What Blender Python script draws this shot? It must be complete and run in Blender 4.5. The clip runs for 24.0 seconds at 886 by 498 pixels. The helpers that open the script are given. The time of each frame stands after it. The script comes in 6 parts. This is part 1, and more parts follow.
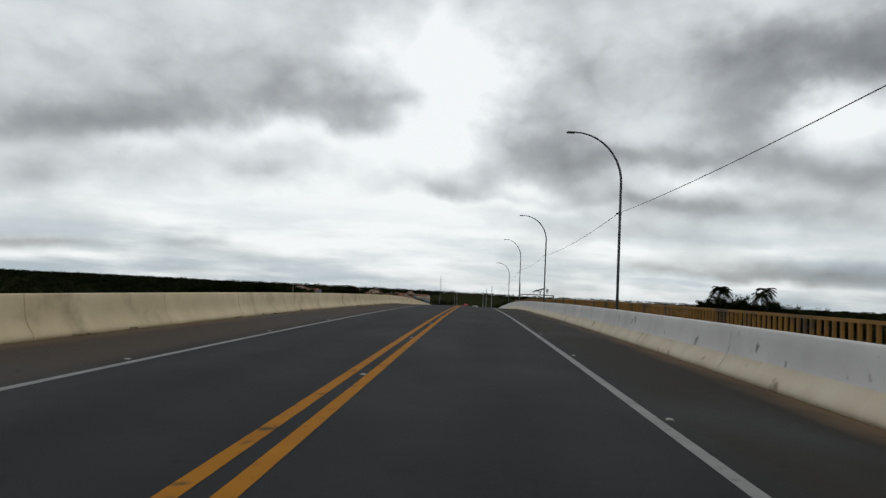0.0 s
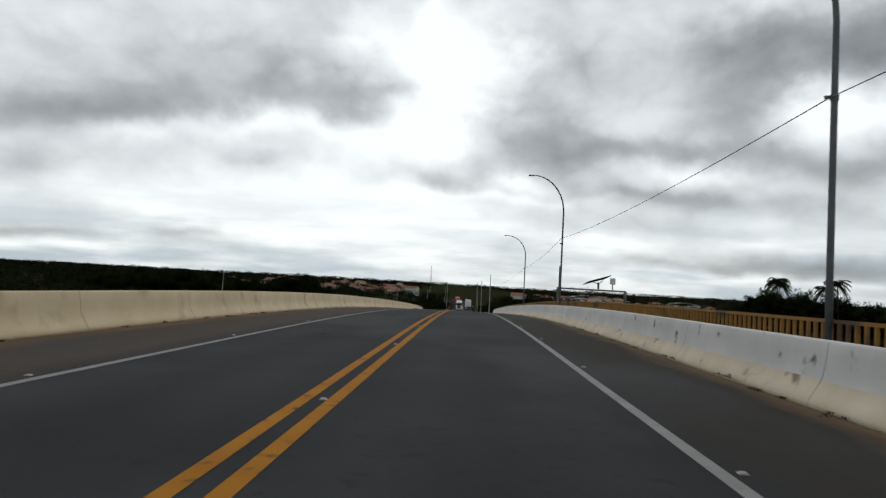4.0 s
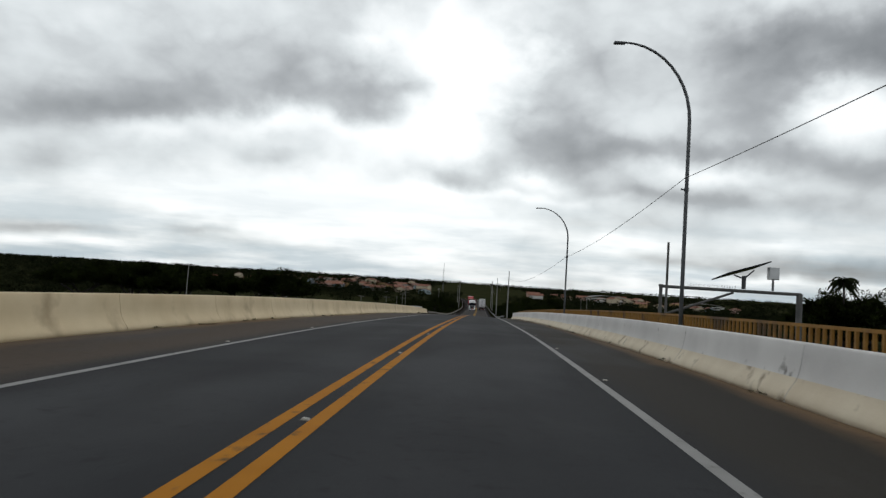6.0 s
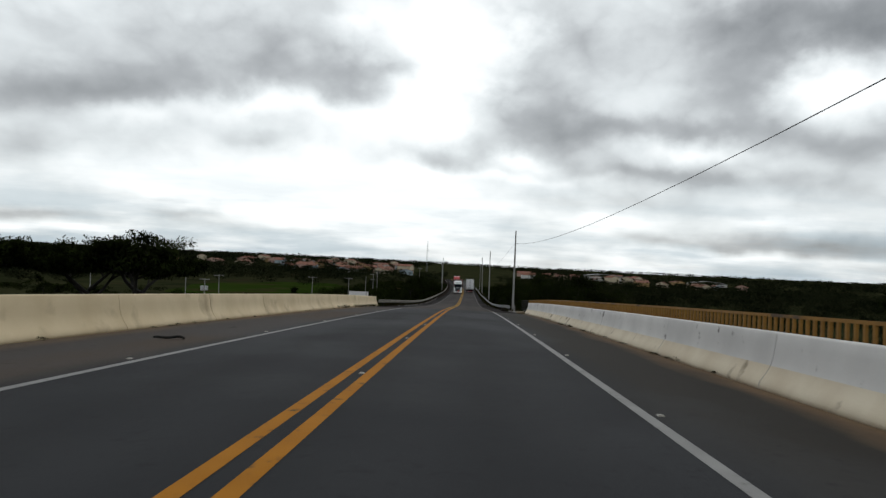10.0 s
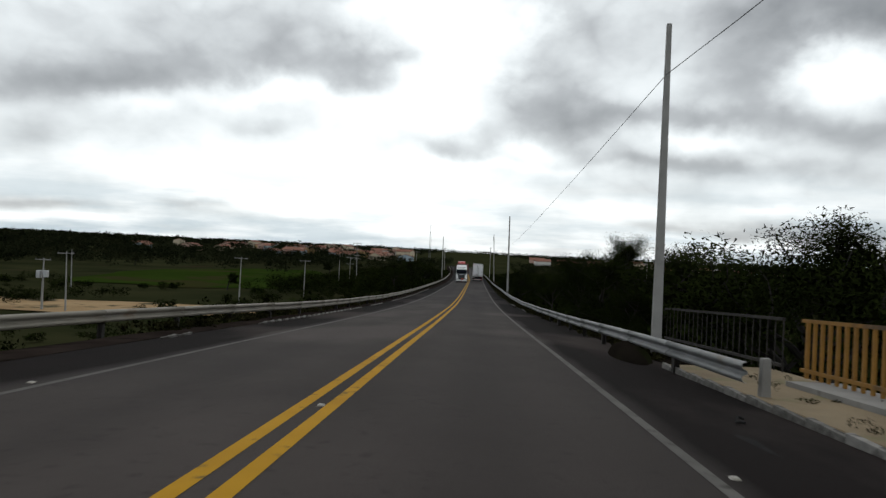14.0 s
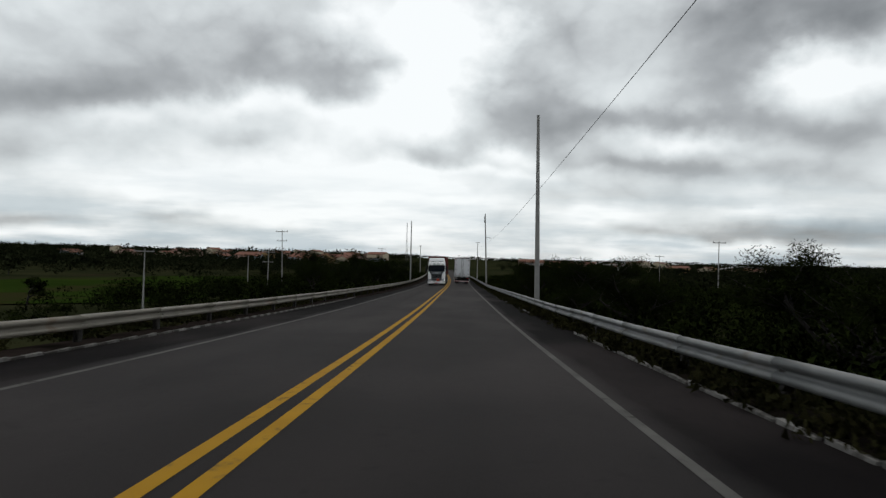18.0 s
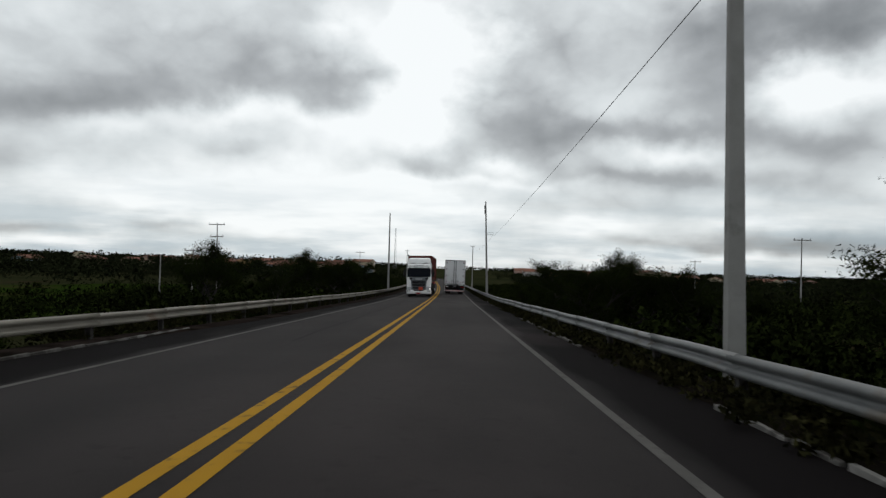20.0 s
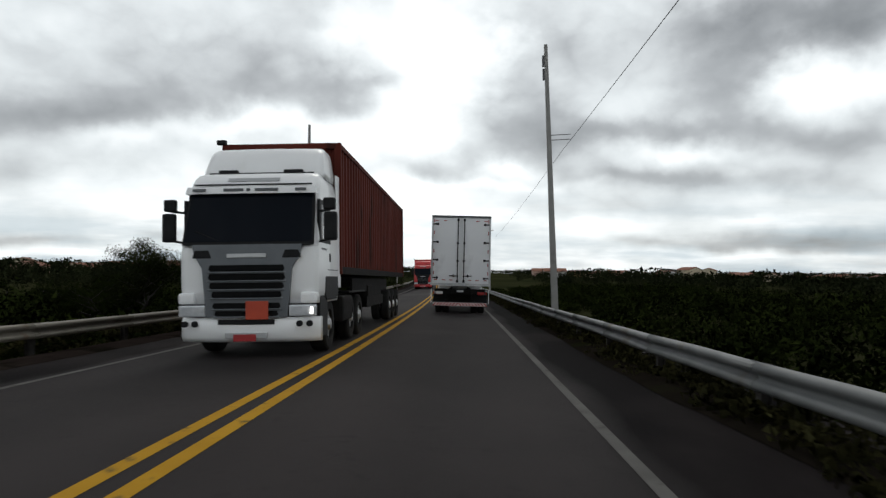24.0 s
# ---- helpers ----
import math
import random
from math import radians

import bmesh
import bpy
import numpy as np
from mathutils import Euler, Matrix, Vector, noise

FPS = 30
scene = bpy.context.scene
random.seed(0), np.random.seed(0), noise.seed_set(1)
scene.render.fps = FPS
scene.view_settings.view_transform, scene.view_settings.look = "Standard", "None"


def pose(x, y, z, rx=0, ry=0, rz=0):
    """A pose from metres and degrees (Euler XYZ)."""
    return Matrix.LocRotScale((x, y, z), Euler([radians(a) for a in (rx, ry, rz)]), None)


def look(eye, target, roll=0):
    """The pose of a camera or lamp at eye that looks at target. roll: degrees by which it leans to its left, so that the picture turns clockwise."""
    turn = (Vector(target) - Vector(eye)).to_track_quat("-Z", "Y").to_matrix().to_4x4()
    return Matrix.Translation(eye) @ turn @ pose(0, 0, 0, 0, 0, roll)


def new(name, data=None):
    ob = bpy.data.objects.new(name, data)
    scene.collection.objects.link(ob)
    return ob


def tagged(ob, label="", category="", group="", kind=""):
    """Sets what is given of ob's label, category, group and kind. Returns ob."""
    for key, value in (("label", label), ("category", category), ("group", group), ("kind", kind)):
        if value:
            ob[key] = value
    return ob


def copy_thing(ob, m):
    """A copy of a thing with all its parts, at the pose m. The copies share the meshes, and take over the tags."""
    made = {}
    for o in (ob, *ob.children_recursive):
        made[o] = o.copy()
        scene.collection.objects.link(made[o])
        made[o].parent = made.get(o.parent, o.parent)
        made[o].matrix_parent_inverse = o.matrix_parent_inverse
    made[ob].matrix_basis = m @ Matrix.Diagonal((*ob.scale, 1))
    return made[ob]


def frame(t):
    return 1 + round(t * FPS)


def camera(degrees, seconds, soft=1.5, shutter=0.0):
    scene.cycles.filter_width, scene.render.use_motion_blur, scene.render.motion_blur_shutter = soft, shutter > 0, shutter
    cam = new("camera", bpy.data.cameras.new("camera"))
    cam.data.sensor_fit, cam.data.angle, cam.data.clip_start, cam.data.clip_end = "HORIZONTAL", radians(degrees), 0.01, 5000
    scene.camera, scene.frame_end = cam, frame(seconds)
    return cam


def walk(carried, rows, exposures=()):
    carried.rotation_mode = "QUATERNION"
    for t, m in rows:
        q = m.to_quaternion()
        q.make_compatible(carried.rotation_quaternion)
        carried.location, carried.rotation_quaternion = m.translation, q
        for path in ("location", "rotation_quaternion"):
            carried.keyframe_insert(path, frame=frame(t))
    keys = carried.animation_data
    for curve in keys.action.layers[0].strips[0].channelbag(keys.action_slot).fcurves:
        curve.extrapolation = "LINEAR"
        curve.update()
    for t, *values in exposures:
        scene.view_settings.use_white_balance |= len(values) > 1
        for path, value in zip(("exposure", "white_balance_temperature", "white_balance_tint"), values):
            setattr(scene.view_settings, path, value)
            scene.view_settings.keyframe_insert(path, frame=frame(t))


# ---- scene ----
cam = camera(62.0, 24.0, soft=1.35, shutter=0.12)
PATH = [
    (0, pose(1.600, 0.00, 1.270, 93.40, -2.70, 2.45)),
    (0.5, pose(1.603, 6.30, 1.313, 93.40, -2.80, 2.40)),
    (1, pose(1.546, 12.60, 1.352, 93.30, -2.80, 2.25)),
    (1.5, pose(1.509, 18.90, 1.385, 93.30, -2.90, 2.10)),
    (2, pose(1.491, 25.20, 1.411, 93.20, -2.90, 2.05)),
    (2.5, pose(1.504, 31.50, 1.428, 93.10, -2.90, 2.00)),
    (3.5, pose(1.550, 44.10, 1.428, 92.90, -2.95, 1.94)),
    (4.5, pose(1.606, 56.70, 1.385, 92.70, -3.00, 1.88)),
    (5, pose(1.629, 63.00, 1.352, 92.70, -3.10, 2.00)),
    (5.5, pose(1.631, 69.30, 1.319, 92.70, -3.20, 2.55)),
    (6, pose(1.634, 75.60, 1.278, 92.60, -3.40, 3.00)),
    (6.5, pose(1.637, 81.92, 1.220, 92.40, -3.50, 3.25)),
    (7, pose(1.640, 88.30, 1.131, 92.00, -3.40, 3.30)),
    (7.5, pose(1.633, 94.72, 1.010, 91.80, -3.30, 3.37)),
    (8, pose(1.627, 101.20, 0.863, 91.60, -3.10, 3.03)),
    (8.5, pose(1.620, 107.74, 0.691, 91.40, -3.00, 2.90)),
    (9, pose(1.613, 114.35, 0.497, 91.20, -2.80, 2.67)),
    (9.5, pose(1.587, 121.04, 0.289, 91.20, -2.80, 2.33)),
    (10, pose(1.550, 127.80, 0.075, 91.20, -2.60, 2.00)),
    (10.5, pose(1.563, 134.67, -0.147, 91.10, -2.60, 1.93)),
    (11.5, pose(1.607, 148.83, -0.642, 90.90, -2.70, 2.17)),
    (12.5, pose(1.663, 163.55, -1.188, 90.70, -2.80, 2.38)),
    (13, pose(1.675, 171.09, -1.476, 90.60, -2.80, 2.45)),
    (13.5, pose(1.688, 178.72, -1.788, 90.60, -2.70, 2.62)),
    (14, pose(1.700, 186.42, -2.124, 90.30, -2.50, 2.60)),
    (14.5, pose(1.723, 194.18, -2.489, 90.10, -2.30, 2.76)),
    (15, pose(1.747, 201.93, -2.879, 90.10, -2.20, 2.72)),
    (15.5, pose(1.770, 209.68, -3.281, 90.10, -2.00, 2.57)),
    (16, pose(1.753, 217.43, -3.694, 90.20, -1.80, 2.33)),
    (16.5, pose(1.817, 225.18, -4.090, 90.40, -1.60, 2.19)),
    (17, pose(1.890, 232.93, -4.436, 90.50, -1.30, 1.85)),
    (17.5, pose(1.869, 240.68, -4.766, 90.60, -1.20, 1.63)),
    (18, pose(1.828, 248.43, -5.068, 90.90, -1.20, 1.32)),
    (18.5, pose(1.837, 256.18, -5.333, 91.20, -1.20, 1.20)),
    (19.5, pose(1.855, 271.67, -5.782, 91.50, -1.30, 0.88)),
    (20.5, pose(1.873, 287.17, -6.149, 91.80, -1.40, 0.56)),
    (21, pose(1.882, 294.92, -6.311, 91.80, -1.10, 0.40)),
    (21.5, pose(1.941, 302.67, -6.467, 91.90, -1.00, 0.25)),
    (22, pose(2.060, 310.42, -6.617, 91.90, -0.70, 0.30)),
    (22.5, pose(2.140, 318.17, -6.766, 91.90, -0.60, 0.47)),
    (23, pose(2.210, 325.92, -6.913, 91.90, -0.50, 0.85)),
    (23.5, pose(2.260, 333.67, -7.055, 92.00, -0.40, 1.12)),
    (24, pose(2.300, 341.42, -7.192, 92.00, -0.30, 1.50)),
]
EXPO = [(0.0, -0.30), (2.5, -0.25), (5.0, -0.12), (8.0, -0.12), (10.0, -0.06), (14.0, 0.06), (16.5, 0.04), (18.0, -0.22), (21.0, -0.24), (22.0, 0.0), (24.0, 0.0)]
walk(cam, PATH, EXPO)

# road profile: distance along the road and height of its crown
KNOTS = [(-80, -1.00), (-40, -0.25), (0, 0.00), (20, 0.12), (40, 0.16), (60, 0.10), (80, -0.03), (100, -0.38), (120, -0.95), (140, -1.60), (160, -2.34), (180, -3.16), (200, -4.12), (220, -5.12), (240, -6.01), (260, -6.72), (280, -7.26), (300, -7.68), (320, -8.07), (340, -8.44), (370, -8.83), (400, -9.05), (450, -9.20), (600, -9.20), (1200, -7.45)]

KS, KZ = [k[0] for k in KNOTS], [k[1] for k in KNOTS]


def road_z(s):
    """Height of the crown at s, by a smooth cubic through KNOTS."""
    s = min(max(s, KS[0]), KS[-1])
    i = max(j for j in range(len(KS) - 1) if KS[j] <= s)
    h = KS[i + 1] - KS[i]
    u = (s - KS[i]) / h

    def slope(j):
        a, b = max(j - 1, 0), min(j + 1, len(KS) - 1)
        return (KZ[b] - KZ[a]) / (KS[b] - KS[a])
    m0, m1 = slope(i) * h, slope(i + 1) * h
    return ((2 * u**3 - 3 * u**2 + 1) * KZ[i] + (u**3 - 2 * u**2 + u) * m0
            + (3 * u**2 - 2 * u**3) * KZ[i + 1] + (u**3 - u**2) * m1)


def road_x(s):
    """Sideways place of the road's centre: straight, then a very wide bend to the left."""
    return -max(s - 350, 0) ** 2 / 7000 if s < 900 else -43.2 - (s - 900) * 0.157


def on_road(x, s, z=0.0):
    return (road_x(s) + x, s, road_z(s) - 0.02 * min(abs(x), 7.0) + z)


# ---- world, sun ----
def build_world():
    w = bpy.data.worlds.new("world")
    scene.world = w
    w.use_nodes = True
    nt = w.node_tree
    nt.nodes.clear()
    L = nt.links.new

    def node(kind, **kw):
        n = nt.nodes.new(kind)
        for k, v in kw.items():
            if k == "op":
                n.operation = v
        return n

    def val(sock, v):
        if isinstance(v, (int, float)):
            sock.default_value = v
        else:
            L(v, sock)

    def m(op, a, b=0.0, c=0.0, clamp=False):
        n = node("ShaderNodeMath", op=op)
        n.use_clamp = clamp
        for i, v in enumerate((a, b, c)):
            val(n.inputs[i], v)
        return n.outputs[0]

    def noise_at(vec, scale, detail, rough=0.55):
        n = node("ShaderNodeTexNoise")
        L(vec, n.inputs["Vector"])
        n.inputs["Scale"].default_value, n.inputs["Detail"].default_value, n.inputs["Roughness"].default_value = scale, detail, rough
        return n.outputs["Fac"]

    def combine(x, y, z=0.0):
        n = node("ShaderNodeCombineXYZ")
        for i, v in enumerate((x, y, z)):
            val(n.inputs[i], v)
        return n.outputs[0]

    tc = node("ShaderNodeTexCoord")
    sep = node("ShaderNodeSeparateXYZ")
    L(tc.outputs["Generated"], sep.inputs[0])
    X, Y, Zd = sep.outputs
    up = m("MAXIMUM", Zd, 0.0)
    flat = m("ADD", up, 0.13)
    plane = combine(m("DIVIDE", X, flat), m("DIVIDE", Y, flat))
    big = noise_at(plane, 0.55, 4, 0.5)
    puff = node("ShaderNodeMapping")
    puff.inputs["Scale"].default_value = (1.0, 0.5, 1.45)
    L(tc.outputs["Generated"], puff.inputs[0])
    lumps = noise_at(puff.outputs[0], 6.5, 6, 0.50)
    drawn = m("MULTIPLY", m("SUBTRACT", noise_at(plane, 1.7, 5, 0.45), 0.5), m("SUBTRACT", 1.0, m("DIVIDE", up, 0.16), clamp=True))
    billow = m("ABSOLUTE", m("SUBTRACT", noise_at(puff.outputs[0], 11.0, 4, 0.42), 0.5))
    ahead = m("MAXIMUM", Y, 0.05)
    u0, w0 = m("DIVIDE", X, ahead), m("DIVIDE", Zd, ahead)
    # the edges of the banks are torn less towards the horizon, where they lie far off
    near = m("ADD", 0.25, m("MULTIPLY", up, 3.2))
    warp_a = m("MULTIPLY", m("MULTIPLY", m("SUBTRACT", noise_at(puff.outputs[0], 9.0, 5, 0.50), 0.5), 0.20), near)
    warp_b = m("MULTIPLY", m("MULTIPLY", m("SUBTRACT", noise_at(combine(Y, Zd, X), 12.0, 5, 0.50), 0.5), 0.085), near)
    u, v = m("ADD", u0, warp_a), m("ADD", w0, warp_b)
    tone = m("ADD", 0.80, m("MULTIPLY", m("SUBTRACT", big, 0.5), 0.26))
    tone = m("ADD", tone, m("MULTIPLY", m("SUBTRACT", lumps, 0.5), 0.58))
    tone = m("ADD", tone, m("MULTIPLY", drawn, 0.50))
    tone = m("ADD", tone, m("MULTIPLY", m("SUBTRACT", billow, 0.06), 0.42))
    for uc, wc, a, b, gain in CLOUDS_WEST + CLOUDS_MIDDLE + CLOUDS_EAST + CLOUDS_LOW:
        d = m("ADD", m("POWER", m("ABSOLUTE", m("DIVIDE", m("SUBTRACT", u, uc), a)), 2.0),
              m("POWER", m("ABSOLUTE", m("DIVIDE", m("SUBTRACT", v, wc), b)), 2.0))
        tone = m("ADD", tone, m("MULTIPLY", m("EXPONENT", m("MULTIPLY", d, -1.0)), gain))
    # heavier cloud overhead than towards the horizon
    tone = m("SUBTRACT", tone, m("MULTIPLY", m("POWER", m("MAXIMUM", m("SUBTRACT", up, 0.30), 0.0), 0.8), 0.62))
    # the cover is thinner, and brighter, on the far side
    tone = m("SUBTRACT", tone, m("MULTIPLY", m("SUBTRACT", Y, 0.80), 0.01))
    ramp = node("ShaderNodeValToRGB")
    L(tone, ramp.inputs[0])
    e = ramp.color_ramp.elements
    e[0].position, e[0].color = 0.0, (0.12, 0.13, 0.135, 1)
    e[1].position, e[1].color = 1.0, (1.12, 1.16, 1.17, 1)
    for p, c in ((0.3, (0.255, 0.27, 0.28)), (0.55, (0.475, 0.50, 0.515)), (0.78, (0.82, 0.87, 0.885))):
        x = ramp.color_ramp.elements.new(p)
        x.color = (*c, 1)
    # thin blue-grey streaks low over the land
    low = m("SUBTRACT", 1.0, m("DIVIDE", up, 0.13), clamp=True)
    streak = noise_at(combine(m("MULTIPLY", u0, 3.0), m("MULTIPLY", w0, 20.0)), 1.3, 6)
    sfac = m("MULTIPLY", low, m("MULTIPLY", m("SUBTRACT", streak, 0.43), 5.5, clamp=True))
    mix1 = node("ShaderNodeMix")
    mix1.data_type = "RGBA"
    L(m("MULTIPLY", sfac, 0.80), mix1.inputs["Factor"])
    L(ramp.outputs[0], mix1.inputs["A"])
    mix1.inputs["B"].default_value = (0.43, 0.545, 0.62, 1)
    sky = node("ShaderNodeTexSky")
    sky.sky_type, sky.sun_disc = "NISHITA", False
    sky.sun_elevation, sky.sun_rotation = radians(SUN_UP), radians(SUN_TURN)
    bg1, bg2, mixs, outp = node("ShaderNodeBackground"), node("ShaderNodeBackground"), node("ShaderNodeMixShader"), node("ShaderNodeOutputWorld")
    L(sky.outputs[0], bg1.inputs[0])
    bg1.inputs[1].default_value = 0.1
    L(mix1.outputs["Result"], bg2.inputs[0])
    bg2.inputs[1].default_value = 1.0
    mixs.inputs[0].default_value = 0.95
    L(bg1.outputs[0], mixs.inputs[1])
    L(bg2.outputs[0], mixs.inputs[2])
    L(mixs.outputs[0], outp.inputs[0])


SUN_UP, SUN_TURN = 48.0, -4.0
# banks (negative) and gaps (positive) of the cloud cover: bearing, height, extent, weight
CLOUDS_WEST = [
    (-0.615, 0.212, 0.116, 0.028, -0.25), (-0.503, 0.228, 0.098, 0.028, -0.16), (-0.393, 0.244, 0.116, 0.031, -0.19), (-0.237, 0.263, 0.124, 0.033, -0.25), (-0.539, 0.298, 0.116, 0.041, -0.11),
    (-0.357, 0.312, 0.151, 0.037, -0.12), (-0.120, 0.267, 0.070, 0.022, -0.12), (-0.181, 0.236, 0.053, 0.013, -0.14), (-0.443, 0.148, 0.062, 0.024, -0.15), (-0.611, 0.145, 0.070, 0.021, -0.11),
    (-0.294, 0.158, 0.066, 0.013, -0.16), (-0.508, 0.164, 0.053, 0.015, -0.09), (-0.637, 0.326, 0.079, 0.037, -0.07), (-0.296, 0.203, 0.151, 0.015, 0.22), (-0.469, 0.190, 0.079, 0.013, 0.12),
    (-0.213, 0.107, 0.212, 0.092, 0.26), (-0.496, 0.095, 0.195, 0.024, 0.12), (-0.308, 0.279, 0.204, 0.037, -0.05),
]
CLOUDS_MIDDLE = [
    (-0.021, 0.316, 0.062, 0.078, 0.42), (-0.040, 0.214, 0.066, 0.041, 0.28), (-0.147, 0.343, 0.053, 0.037, 0.24), (-0.068, 0.145, 0.070, 0.018, -0.32), (0.024, 0.161, 0.070, 0.028, -0.27),
    (0.090, 0.227, 0.088, 0.051, -0.22), (0.124, 0.321, 0.066, 0.033, -0.16), (0.145, 0.192, 0.079, 0.031, -0.21), (-0.080, 0.077, 0.116, 0.051, 0.26), (0.082, 0.145, 0.030, 0.009, 0.26),
    (0.045, 0.291, 0.035, 0.037, 0.10), (0.187, 0.277, 0.062, 0.041, -0.06), (-0.149, 0.059, 0.053, 0.007, -0.13), (0.095, 0.100, 0.079, 0.013, -0.08), (0.048, 0.125, 0.133, 0.007, 0.14),
]
CLOUDS_EAST = [
    (0.281, 0.197, 0.107, 0.018, -0.32), (0.325, 0.232, 0.088, 0.033, -0.18), (0.246, 0.132, 0.098, 0.014, -0.27), (0.411, 0.342, 0.116, 0.046, -0.42), (0.537, 0.369, 0.088, 0.046, -0.40),
    (0.368, 0.276, 0.057, 0.051, -0.18), (0.492, 0.261, 0.075, 0.039, 0.46), (0.484, 0.180, 0.107, 0.028, -0.22), (0.547, 0.225, 0.044, 0.031, -0.16), (0.426, 0.124, 0.107, 0.018, -0.22),
    (0.305, 0.162, 0.079, 0.009, 0.16), (0.195, 0.069, 0.053, 0.013, 0.20), (0.278, 0.089, 0.142, 0.018, -0.10), (0.390, 0.075, 0.079, 0.007, 0.16), (0.284, 0.311, 0.062, 0.055, -0.08),
    (0.264, 0.043, 0.177, 0.009, -0.14),
]
CLOUDS_LOW = [
    (-0.581, 0.044, 0.124, 0.008, -0.19), (-0.387, 0.051, 0.062, 0.007, -0.22), (-0.415, 0.069, 0.035, 0.005, -0.11), (0.429, 0.048, 0.168, 0.014, -0.27), (0.518, 0.043, 0.088, 0.016, -0.18),
    (-0.272, 0.038, 0.107, 0.006, -0.13), (0.317, 0.026, 0.177, 0.006, 0.20), (-0.532, 0.027, 0.133, 0.005, 0.14), (0.136, 0.041, 0.070, 0.009, 0.14), (-0.131, 0.017, 0.079, 0.005, -0.11),
]
build_world()
sun = new("sun", bpy.data.lights.new("sun", "SUN"))
sun.data.energy, sun.data.angle, sun.data.color = 0.6, radians(25), (1.0, 0.96, 0.9)
sun.matrix_world = look((0, 0, 60), (60 * math.tan(radians(90 - SUN_UP)) * math.sin(radians(-SUN_TURN)) * -1, -60 * math.tan(radians(90 - SUN_UP)), 0))


# ---- materials ----
def material(name, a, b, rough=0.8, scale=3.0, fine=60.0, bump=0.25, metal=0.0, stain=None, stain_scale=1.2, stain_at=0.58,
             stain_soft=0.08, per_object=0.0, stretch=(1, 1, 1), spec=0.5):
    """Two tones mixed by coarse and fine noise, an optional stain colour in blotches, bump from the fine noise."""
    mt = bpy.data.materials.new(name)
    mt.use_nodes = True
    nt = mt.node_tree
    L, bs = nt.links.new, nt.nodes["Principled BSDF"]
    tc = nt.nodes.new("ShaderNodeTexCoord")
    mp = nt.nodes.new("ShaderNodeMapping")
    mp.inputs["Scale"].default_value = stretch
    L(tc.outputs["Object"], mp.inputs[0])

    def nz(sc, det=5.0):
        n = nt.nodes.new("ShaderNodeTexNoise")
        n.inputs["Scale"].default_value, n.inputs["Detail"].default_value = sc, det
        L(mp.outputs[0], n.inputs["Vector"])
        return n.outputs["Fac"]

    def mth(op, x, y, clamp=False):
        n = nt.nodes.new("ShaderNodeMath")
        n.operation, n.use_clamp = op, clamp
        for i, q in enumerate((x, y)):
            if isinstance(q, (int, float)):
                n.inputs[i].default_value = q
            else:
                L(q, n.inputs[i])
        return n.outputs[0]

    def mix(fac, x, y):
        n = nt.nodes.new("ShaderNodeMix")
        n.data_type = "RGBA"
        L(fac, n.inputs["Factor"])
        for key, q in (("A", x), ("B", y)):
            if isinstance(q, tuple):
                n.inputs[key].default_value = (*q, 1)
            else:
                L(q, n.inputs[key])
        return n.outputs["Result"]
    coarse, grain = nz(scale), nz(fine, 3)
    f = mth("ADD", mth("MULTIPLY", mth("SUBTRACT", coarse, 0.5), 2.2), mth("MULTIPLY", grain, 0.55))
    f = mth("ADD", f, 0.22, True)
    if per_object:
        oi = nt.nodes.new("ShaderNodeObjectInfo")
        f = mth("ADD", f, mth("MULTIPLY", mth("SUBTRACT", oi.outputs["Random"], 0.5), per_object), True)
    col = mix(f, a, b)
    if stain:
        sn = nz(stain_scale, 6)
        col = mix(mth("DIVIDE", mth("SUBTRACT", sn, stain_at), stain_soft, True), col, stain)
    L(col, bs.inputs["Base Color"])
    bs.inputs["Roughness"].default_value, bs.inputs["Metallic"].default_value = rough, metal
    bs.inputs["Specular IOR Level"].default_value = spec
    if bump:
        bp = nt.nodes.new("ShaderNodeBump")
        bp.inputs["Strength"].default_value, bp.inputs["Distance"].default_value = bump, 0.02
        L(grain, bp.inputs["Height"])
        L(bp.outputs[0], bs.inputs["Normal"])
    return mt


